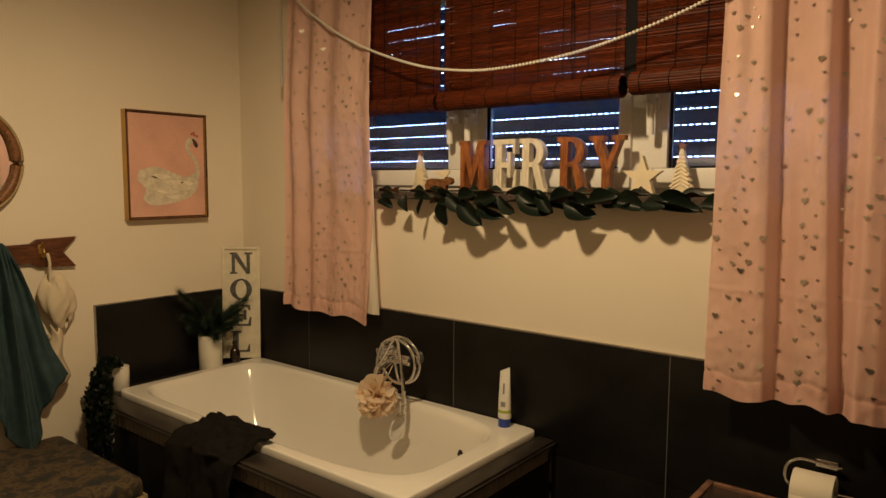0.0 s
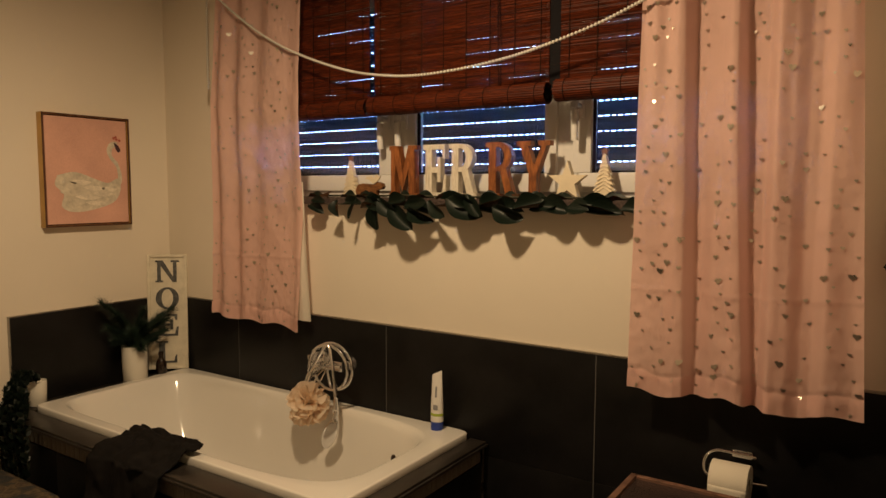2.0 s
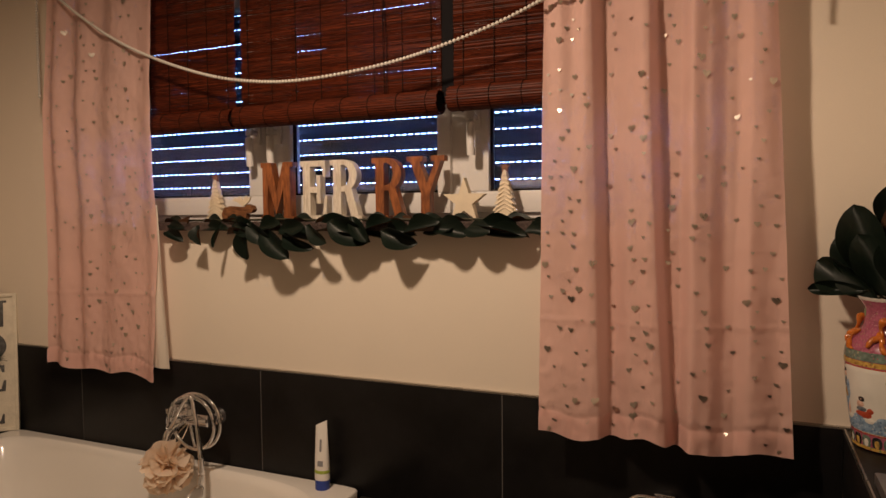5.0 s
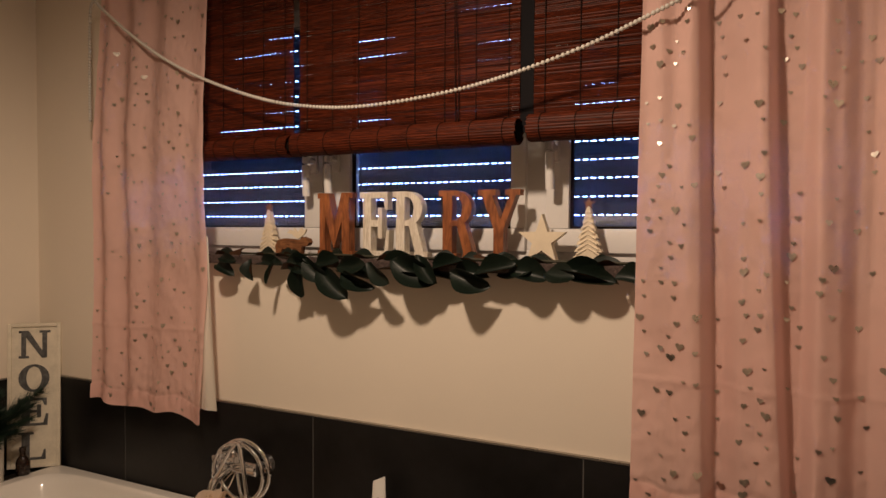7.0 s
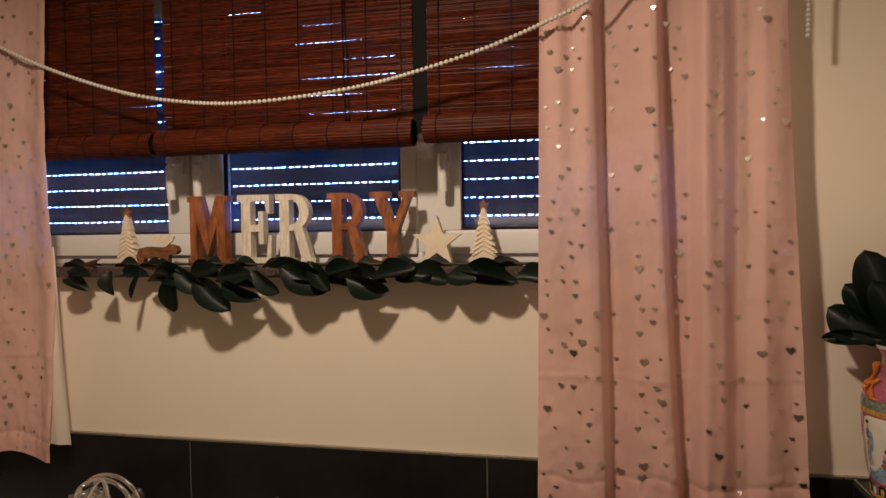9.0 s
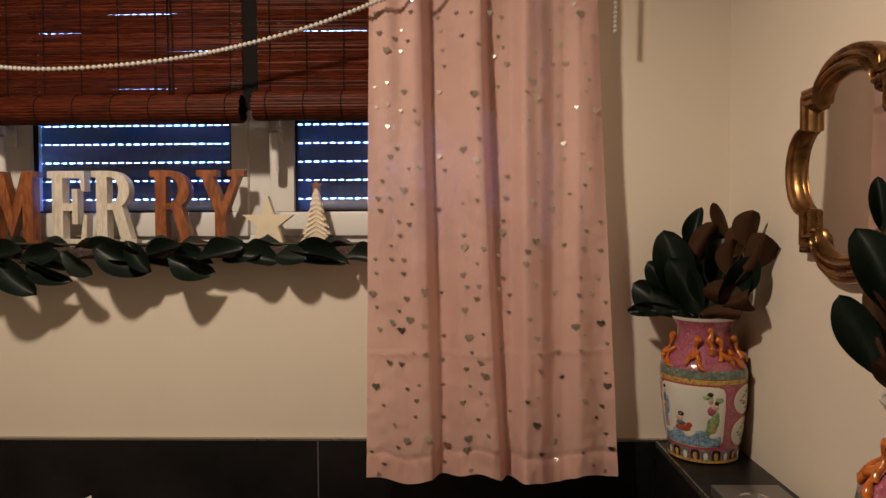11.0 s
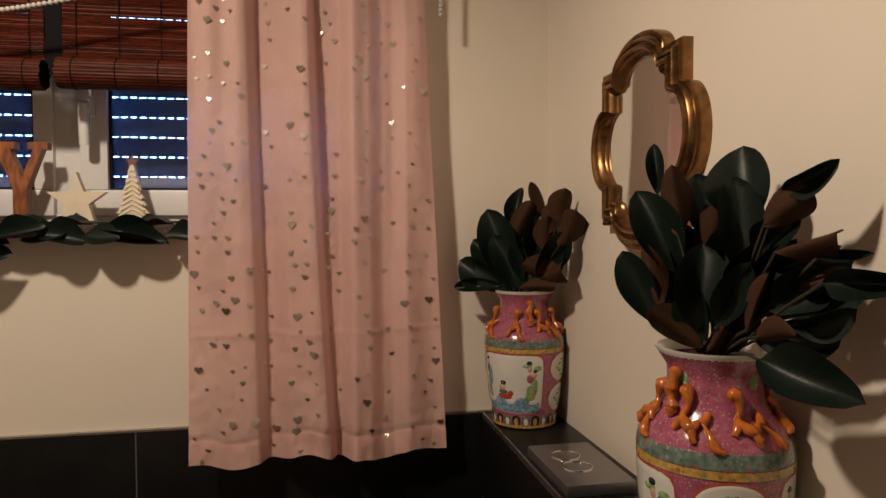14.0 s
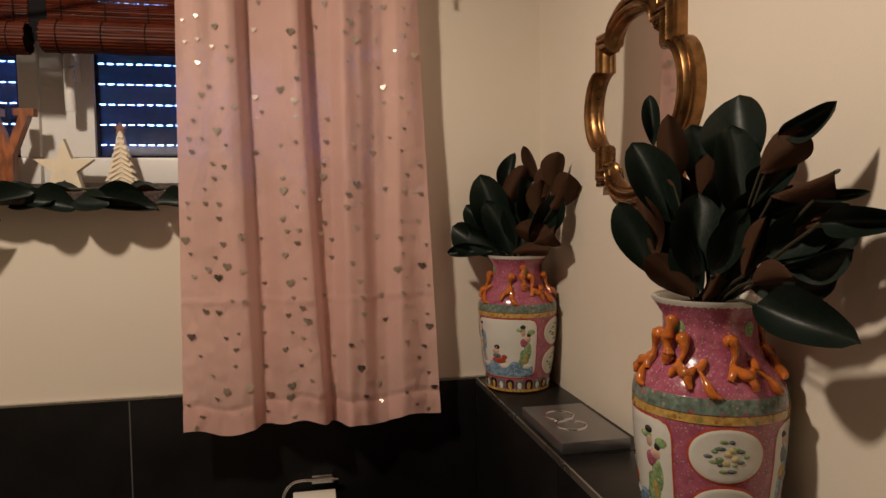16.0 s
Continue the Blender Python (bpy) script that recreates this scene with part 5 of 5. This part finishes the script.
part("hand_shower", sweep(B(), smoothed([(0.108, -0.142, -0.045), (0.113, -0.142, -0.09), (0.114, -0.143, -0.15), (0.108, -0.146, -0.185)]), [0.0085] * 6 + [0.0095] * 6 + [0.010] * 7, 12), CHROME, fa)
bm = B()
ball(bm, (0, 0, 0), 0.038, 0.8, 0.40, 1.9, 20, 12)
bmesh.ops.transform(bm, matrix=pose(0.088, -0.15, -0.240, 8, 30, 10), verts=bm.verts)
part("shower_head", bm, CHROME, fa)

lo = thing("bath_sponge", (1.076, -0.160, 0.610), 0, "peach net bath sponge hanging from the tap", "bath sponge")
rng = random.Random(11)
bm = B()
for k in range(64):
    d = Vector((rng.uniform(-1, 1), rng.uniform(-1, 0.6), rng.uniform(-1, 1))).normalized()
    side = d.orthogonal().normalized()
    other = d.cross(side)
    rr = rng.uniform(0.028, 0.052)
    ph, reach = rng.uniform(0, 6), rng.uniform(0.036, 0.060)
    sheet(bm, lambda u, v: d * (0.016 + reach * v + 0.006 * v * math.sin(11 * u + ph)) + side * rr * (0.2 + 0.9 * v) * math.cos(2.9 * u + ph) + other * rr * (0.2 + 0.9 * v) * math.sin(2.9 * u + ph) + Vector((0.003 * math.sin(23 * u + ph), 0, -0.008 * v * v)), 16, 4)
part("netting", bm, LOOFAH, lo, smooth=180)["kind"] = "stuff"
part("loop", sweep(B(), smoothed([(0, 0.02, 0.03), (0.02, 0.05, 0.08), (0.01, 0.085, 0.115), (-0.01, 0.05, 0.08), (0, 0.02, 0.03)]), 0.0018, 6), LOOFAH, lo)

tu = thing("cream_tube", (1.613, -0.062, TZ), 0, "white plastic cream tube with blue cap standing upright", "cream tube")
n = 28
bm = B()
rings = []
for z, rx, ry in ((0.030, 0.024, 0.020), (0.034, 0.0245, 0.0205), (0.09, 0.024, 0.017), (0.15, 0.0225, 0.010), (0.19, 0.021, 0.0035), (0.207, 0.020, 0.0014)):
    rings.append([bm.verts.new((rx * math.cos(2 * math.pi * k / n), ry * math.sin(2 * math.pi * k / n), z + (0.010 * math.cos(2 * math.pi * k / n) if z > 0.2 else 0))) for k in range(n)])
for a, b in zip(rings, rings[1:]):
    for k in range(n):
        bm.faces.new((a[k], a[(k + 1) % n], b[(k + 1) % n], b[k]))
bm.faces.new(rings[-1])
bm.faces.new(list(reversed(rings[0])))
part("sleeve", bm, TUBEWHITE, tu, smooth=60)
part("cap", sweep(B(), [(0, 0, 0), (0, 0, 0.0295)], 0.0225, 28), BLUECAP, tu, "blue screw cap")
bm = B()
lathe(bm, [(0.0243, 0.051), (0.0249, 0.052), (0.0246, 0.060), (0.0240, 0.061)], 28)
for v in bm.verts:
    v.co.y *= 0.80
part("label_band", bm, LIME, tu, "lime green band")
for z0, z1, w in ((0.075, 0.092, 0.009), (0.12, 0.158, 0.0032)):
    bm = B()
    sheet(bm, lambda u, v: (0.004 + (u - 0.5) * 2 * w, -(0.0186 - 0.085 * max(0, mix(z0, z1, v) - 0.07)) * math.sqrt(max(0.05, 1 - ((0.004 + (u - 0.5) * 2 * w) / 0.025) ** 2)) - 0.0012, mix(z0, z1, v)), 4, 4)
    part("print_bar", bm, GREYPRINT, tu, "grey unreadable print")

to = thing("bath_towel", (0, 0, 0), 0, "charcoal terry towel hung over the bath rim", "towel")
rng = random.Random(5)


def towel_rim(u, v):
    """Falls inside a little, lies over the rim and hangs outside."""
    x = 0.765 + (0.36 - 0.07 * max(0, 0.25 - v) / 0.25) * u + 0.02 * math.sin(5 * v + 2 * u) - 0.04 * v * (1 - u)
    path = [(-0.655, 0.590), (-0.672, 0.600), (-0.70, 0.604), (-0.735, 0.600), (-0.775, 0.577), (-0.832, 0.548), (-0.838, 0.46), (-0.842, 0.35), (-0.846, 0.24)]
    s = v * (len(path) - 1)
    i = min(int(s), len(path) - 2)
    f = s - i
    y, z = mix(path[i][0], path[i + 1][0], f), mix(path[i][1], path[i + 1][1], f)
    if i >= 5:
        z += 0.02 * math.sin(3 * u)
    wob = abs(noise.noise(Vector((x * 11, v * 7, 1.3)))) * 0.030 + abs(noise.noise(Vector((x * 32, v * 24, 4)))) * 0.010
    drop = max(0, v - 0.55)
    x += 0.03 * drop * math.sin(9 * u) - 0.10 * drop * (u - 0.45)
    return Vector((x, y - wob * (1 if v > 0.5 else 0.3) - 0.05 * drop * (1 + math.sin(13 * u + 1)), z + wob * (1 if v < 0.6 else 0.2) - 0.05 * drop * math.sin(4 * u)))


part("terry_cloth", sheet(B(), towel_rim, 60, 60), GREYTOWEL, to, smooth=180, thick=0.007)

no = thing("word_sign", (0.098, -0.092, TZ), 0, "weathered white wooden board reading NOEL", "sign")
no.matrix_basis = pose(0.086, -0.082, TZ + 0.001, -3.5, 0, 43)
SW, SH = 0.090, 0.545
part("board", box(B(), -SW + 0.01, SW - 0.01, -0.006, 0.004, 0.006, SH - 0.006), SIGNWHITE, no)
for x0, x1, z0, z1 in ((-SW, -SW + 0.013, 0, SH), (SW - 0.013, SW, 0, SH), (-SW + 0.0131, SW - 0.0131, 0, 0.013), (-SW + 0.0131, SW - 0.0131, SH - 0.013, SH)):
    part("frame_strip", box(B(), x0, x1, -0.014, 0.006, z0, z1, 0.0015), SIGNWHITE, no)
for i, ch in enumerate("NOEL"):
    bm = letter_mesh(ch, 0.108, 0.104, 0.0024)
    ob = part("letter", bm, SIGNGREY, no, f"worn charcoal letter {ch}", smooth=30)
    ob.matrix_basis = pose(-0.054, -0.0075, SH - 0.028 - 0.104 - i * 0.128)

po = thing("pine_vase", (0.093, -0.262, 0.5565), 0, "white ceramic cylinder vase with pine sprigs", "vase")
part("pot", lathe(B(), [(0, 0), (0.050, 0), (0.053, 0.004), (0.054, 0.168), (0.052, 0.172), (0.048, 0.168), (0.046, 0.02), (0, 0.018)], 40), POTWHITE, po, smooth=50)
rng = random.Random(21)
for sx, sy, sz in ((0.0, -0.15, 0.24), (0.02, 0.19, 0.17), (0.04, 0.10, 0.13), (-0.01, -0.07, 0.16), (0.06, -0.05, 0.10), (0.03, 0.03, 0.18), (0.07, 0.06, 0.05), (0.0, -0.12, 0.12), (0.05, 0.13, 0.08), (0.02, -0.10, 0.07), (0.05, 0.02, 0.12), (0.03, 0.15, 0.12), (0.08, -0.02, 0.03)):
    tip = Vector((sx, sy, 0.15 + sz))
    spine = smoothed([(0, 0, 0.12), (sx * 0.4, sy * 0.3, 0.15 + sz * 0.55), tip], 10)
    bm = B()
    sweep(bm, spine, 0.0022, 6)
    for k in range(640):
        i = rng.randrange(6, len(spine) - 1)
        p = spine[i]
        d = (spine[i + 1] - spine[i]).normalized()
        s = Vector((rng.gauss(0, 1), rng.gauss(0, 1), rng.gauss(0, 1))).normalized()
        e = p + (d * 0.9 + s * 0.8).normalized() * rng.uniform(0.03, 0.058)
        w = d.cross(s).normalized() * 0.0013
        bm.faces.new([bm.verts.new(q) for q in (p - w, p + w, e)])
    part("pine_sprig", bm, NEEDLE, po, "dark green pine sprig", smooth=180)
bo = thing("small_bottle", (0.125, -0.15, TZ + 0.0005), 0, "small dark brown glass bottle beside the board", "bottle")
part("glass_body", lathe(B(), [(0, 0), (0.021, 0), (0.024, 0.004), (0.024, 0.045), (0.018, 0.062), (0.010, 0.072), (0.010, 0.086), (0.0, 0.086)], 24), BOTTLE, bo, smooth=50)
part("stopper", sweep(B(), [(0, 0, 0.0865), (0, 0, 0.10)], 0.012, 16), BOTTLE, bo)

tp = thing("trailing_plant", (0.066, -0.678, 0.5565), 0, "trailing green plant in a white pot on the bath ledge", "potted plant")
part("pot", lathe(B(), [(0, 0), (0.030, 0), (0.033, 0.004), (0.035, 0.098), (0.033, 0.102), (0.030, 0.09), (0, 0.085)], 32), POTWHITE, tp, smooth=50)
rng = random.Random(31)
small = bmesh.new()
small.faces.new([small.verts.new(p) for p in ((0, 0, 0), (0.006, 0.007, 0.001), (0.0065, 0.013, 0), (0, 0.021, -0.002), (-0.0065, 0.013, 0), (-0.006, 0.007, 0.001))])
SPRIG = to_mesh(small, "small_leaf", GREEN, 180)
for k in range(26):
    a = rng.uniform(-2.3, 0.35)
    out = rng.uniform(0.05, 0.10)
    drop = rng.uniform(0.1, 0.48)
    ex, ey = 0.16 + math.cos(a) * 0.8 * out, -abs(math.sin(a)) * 0.3 * out - 0.155
    vine = smoothed([(0.01 * math.cos(a), 0.01 * math.sin(a), 0.09), (ex * 0.5, ey * 0.6, 0.15), (ex, ey - 0.01, 0.06), (ex + rng.uniform(-0.02, 0.02), ey - 0.02, 0.06 - drop * 0.5), (ex + rng.uniform(-0.03, 0.03), ey - 0.015, 0.06 - drop)], 14)
    vn = part("vine", sweep(B(), vine, 0.0012, 5), STEM, tp)
    for i in range(3, len(vine)):
        ob = new("small_leaf", SPRIG)
        ob.parent = vn
        ob.matrix_basis = Matrix.Translation(vine[i]) @ Euler((rng.uniform(0.3, 2.2), rng.uniform(-0.8, 0.8), rng.uniform(-2.6, 2.6))).to_matrix().to_4x4() @ Matrix.Diagonal((1.5, 1.4, 1.4, 1))

# ---- the wall at the bath end ----
pi_ = thing("framed_painting", (0, -0.409, 1.511), 0, "framed painting of a white swan on pink", "painting")
PW, PH, PD = 0.192, 0.237, 0.040
part("backing", box(B(), 0.001, PD - 0.013, -PW + 0.008, PW - 0.008, -PH + 0.008, PH - 0.008), DARKEDGE, pi_)
for y0, y1, z0, z1 in ((-PW, -PW + 0.0075, -PH, PH), (PW - 0.0075, PW, -PH, PH), (-PW + 0.0076, PW - 0.0076, PH - 0.0075, PH), (-PW + 0.0076, PW - 0.0076, -PH, -PH + 0.0075)):
    fr = part("frame_side", box(B(), 0.001, PD - 0.003, y0, y1, z0, z1, 0.0008), GOLDFRAME, pi_)
    part("front_edge", box(B(), PD - 0.0028, PD, y0 + 0.0003, y1 - 0.0003, z0 + 0.0003, z1 - 0.0003), DARKEDGE, fr, "dark brown front edge")
part("canvas", box(B(), PD - 0.0128, PD - 0.007, -PW + 0.013, PW - 0.013, -PH + 0.013, PH - 0.013), CANVAS, pi_)


def dab(name, pts, material, lift):
    bm = B()
    loop = smoothed([(PD - 0.007 + lift, y, z) for y, z in pts + pts[:1]], 5)[:-1]
    bm.faces.new([bm.verts.new(p) for p in loop])
    part(name, bm, material, pi_)


FEATHER = mat("pale_cream_brush_paint", (0.70, 0.62, 0.50), 0.75, var=0.3, scale=40, bump=0.9, bscale=120)
dab("painted_body", [(-0.135, -0.02), (-0.06, -0.005), (0.02, -0.03), (0.085, -0.05), (0.135, -0.03), (0.145, -0.08), (0.11, -0.135), (0.02, -0.165), (-0.07, -0.175), (-0.12, -0.15), (-0.11, -0.10), (-0.145, -0.06)], SWANWHITE, 0.0006)
dab("painted_neck", [(0.135, -0.03), (0.128, 0.02), (0.10, 0.055), (0.085, 0.09), (0.10, 0.125), (0.13, 0.132), (0.135, 0.115), (0.112, 0.10), (0.11, 0.07), (0.135, 0.04), (0.152, -0.01), (0.15, -0.05), (0.135, -0.06)], SWANWHITE, 0.0009)
dab("painted_wing", [(-0.12, -0.045), (-0.03, -0.02), (0.05, -0.06), (0.06, -0.10), (-0.02, -0.12), (-0.09, -0.10)], SWANWHITE, 0.0013)
for fy, fz, fw in ((-0.10, -0.055, 0.045), (-0.04, -0.05, 0.05), (0.02, -0.075, 0.05), (-0.08, -0.095, 0.05), (-0.01, -0.115, 0.055), (0.06, -0.10, 0.045), (-0.06, -0.145, 0.05), (0.03, -0.14, 0.05), (0.09, -0.08, 0.035)):
    dab("painted_feather", [(fy - fw, fz + 0.006), (fy - fw * 0.3, fz + 0.013), (fy + fw, fz + 0.004), (fy + fw * 0.5, fz - 0.009), (fy - fw * 0.4, fz - 0.006)], FEATHER if fy > -0.05 else SWANWHITE, 0.0016)
dab("painted_beak", [(0.118, 0.128), (0.135, 0.120), (0.150, 0.098), (0.140, 0.085), (0.128, 0.10)], PAINTDARK, 0.0014)
for y, z in ((0.118, 0.147), (0.132, 0.142), (0.146, 0.138), (0.128, 0.152)):
    dab("painted_bloom", [(y - 0.007, z), (y, z + 0.006), (y + 0.007, z), (y, z - 0.006)], PAINTROSE, 0.0014)

ar = thing("arrow_coat_rack", (0, -1.06, 1.158), 0, "dark wooden arrow-shaped coat rack with brass hooks", "coat rack")
arrow = [(-0.42, 0.032), (0.075, 0.040), (0.098, 0.056), (0.245, 0.060), (0.190, 0.002), (0.240, -0.060), (0.098, -0.052), (0.075, -0.036), (-0.42, -0.036)]
bm = B()
slab(bm, arrow, -0.011, 0.011)
bmesh.ops.transform(bm, matrix=pose(0.0125, 0, 0, 0, 0, 90), verts=bm.verts)
part("board", bm, ARROWWOOD, ar, smooth=30)
for y in (0.105, -0.045, -0.25):
    bm = B()
    box(bm, 0.0236, 0.027, y - 0.007, y + 0.007, -0.016, 0.036, 0.002)
    sweep(bm, smoothed([(0.026, y, 0.0), (0.055, y, -0.012), (0.064, y, 0.006), (0.058, y, 0.020)]), 0.0036, 8)
    sweep(bm, smoothed([(0.026, y, 0.026), (0.045, y, 0.034), (0.05, y, 0.044)]), 0.0036, 8)
    part("hook", bm, BRASS, ar, "brass coat hook")

tw = thing("hanging_towel", (0.06, -1.105, 1.17), 0, "teal terry towel hanging from a hook", "towel")


def hang(u, v):
    w = 0.04 + 0.15 * v
    a = (u - 0.5) * 2
    y = a * w * 0.86 - 0.02 + 0.072 * v + 0.012 * math.sin(6 * v) * a
    z = 0.045 - v * (0.74 + 0.09 * math.cos(3.1 * a + 0.5) - 0.13 * abs(a - 0.1)) - 0.03 * a * a * (1 - v)
    x = 0.014 + 0.030 * math.sin(8.5 * a + 1.2 * v) * min(1, v * 2.5 + 0.2) * (1 - 0.5 * max(0, a)) + 0.010 * math.sin(23 * a + 2 * v) + 0.02 * (1 - a * a) + 0.012 * math.sin(17 * a + 4 * v) * v + 0.01 * noise.noise(Vector((a * 3, v * 6, 2)))
    return Vector((x, y, z))


part("terry_cloth", sheet(B(), hang, 60, 60), TEALTOWEL, tw, smooth=180, thick=0.006)

bg = thing("cotton_bag", (0.05, -0.942, 1.15), 0, "cream cotton bag hanging from a brass hook", "bag")


def sack(u, v):
    a = 2 * math.pi * u
    r = (0.018 + 0.052 * math.sin(math.pi * min(1, v * 1.02)) ** 0.7) * (1 + 0.10 * math.sin(3 * a + 4 * v) + 0.06 * math.sin(7 * a))
    return Vector((max(-0.045, 0.55 * r * math.cos(a) + 0.002 * math.sin(19 * v + 5 * a)), 0.016 + r * math.sin(a) * 0.95 + 0.035 * v, -0.085 - 0.19 * v + 0.02 * math.sin(2 * a) + 0.008 * noise.noise(Vector((a * 2, v * 8, 3)))))


part("pouch", sheet(B(), sack, 36, 24), CANVASBAG, bg, smooth=180)
part("strap", sweep(B(), smoothed([(0.006, 0.0, 0.012), (0.012, 0.004, -0.02), (0.006, 0.006, -0.06), (0.0, 0.008, -0.11)]), 0.006, 8), CANVASBAG, bg)
bm = B()
sheet(bm, lambda u, v: Vector((0.004 + 0.022 * math.sin(math.pi * u), 0.014 + (u - 0.5) * (0.035 + 0.055 * v) + 0.008 * math.sin(8 * v), -0.27 - 0.22 * v - 0.03 * math.sin(math.pi * u))), 12, 14)
part("hanging_cloth", bm, CANVASBAG, bg, "cream cloth hanging below the pouch", smooth=180, thick=0.003)

ov = thing("oval_mirror", (0, -1.185, 1.518), 0, "oval wall mirror in a rough pale wood frame", "mirror")
bm = B()
pts = [(0.020, 0.165 * math.cos(t), 0.185 * math.sin(t)) for t in [2 * math.pi * k / 64 for k in range(64)]]
sweep(bm, pts, [0.0185 + 0.002 * math.sin(2 * math.pi * 7 * k / 64) for k in range(64)], 12, closed=True)
part("frame", bm, BROWNWOOD, ov)
bm = B()
sweep(bm, [(0.030, 0.182 * math.cos(t), 0.202 * math.sin(t)) for t in [2 * math.pi * k / 64 for k in range(64)]], 0.006, 8, closed=True)
part("outer_rope", bm, FRINGE, ov)
bm = B()
bm.faces.new([bm.verts.new((0.012, 0.158 * math.cos(t), 0.178 * math.sin(t))) for t in [2 * math.pi * k / 64 for k in range(64)]])
part("glass", bm, MIRROR, ov, "clear mirror glass")

ot = thing("ottoman", (0.36, -1.16, 0), 0, "upholstered ottoman in faded floral fabric with braid trim", "ottoman")
bm = B()
box(bm, -0.335, 0.335, -0.245, 0.245, 0.345, 0.425, 0.03)
part("cushion", bm, FLORAL, ot, smooth=60)
part("box", box(B(), -0.325, 0.325, -0.235, 0.235, 0.045, 0.3445, 0.01), FLORAL, ot)
bm = B()
for s in (-1, 1):
    box(bm, -0.338, 0.338, s * 0.246 - 0.004, s * 0.246 + 0.004, 0.338, 0.362, 0.002)
    box(bm, s * 0.337 - 0.004, s * 0.337 + 0.004, -0.2415, 0.2415, 0.338, 0.362, 0.002)
part("braid", bm, FRINGE, ot, "beige braided trim")
for x in (-0.29, 0.29):
    for y in (-0.2, 0.2):
        part("foot", box(B(), x - 0.02, x + 0.02, y - 0.02, y + 0.02, 0, 0.0448, 0.003), ARROWWOOD, ot)
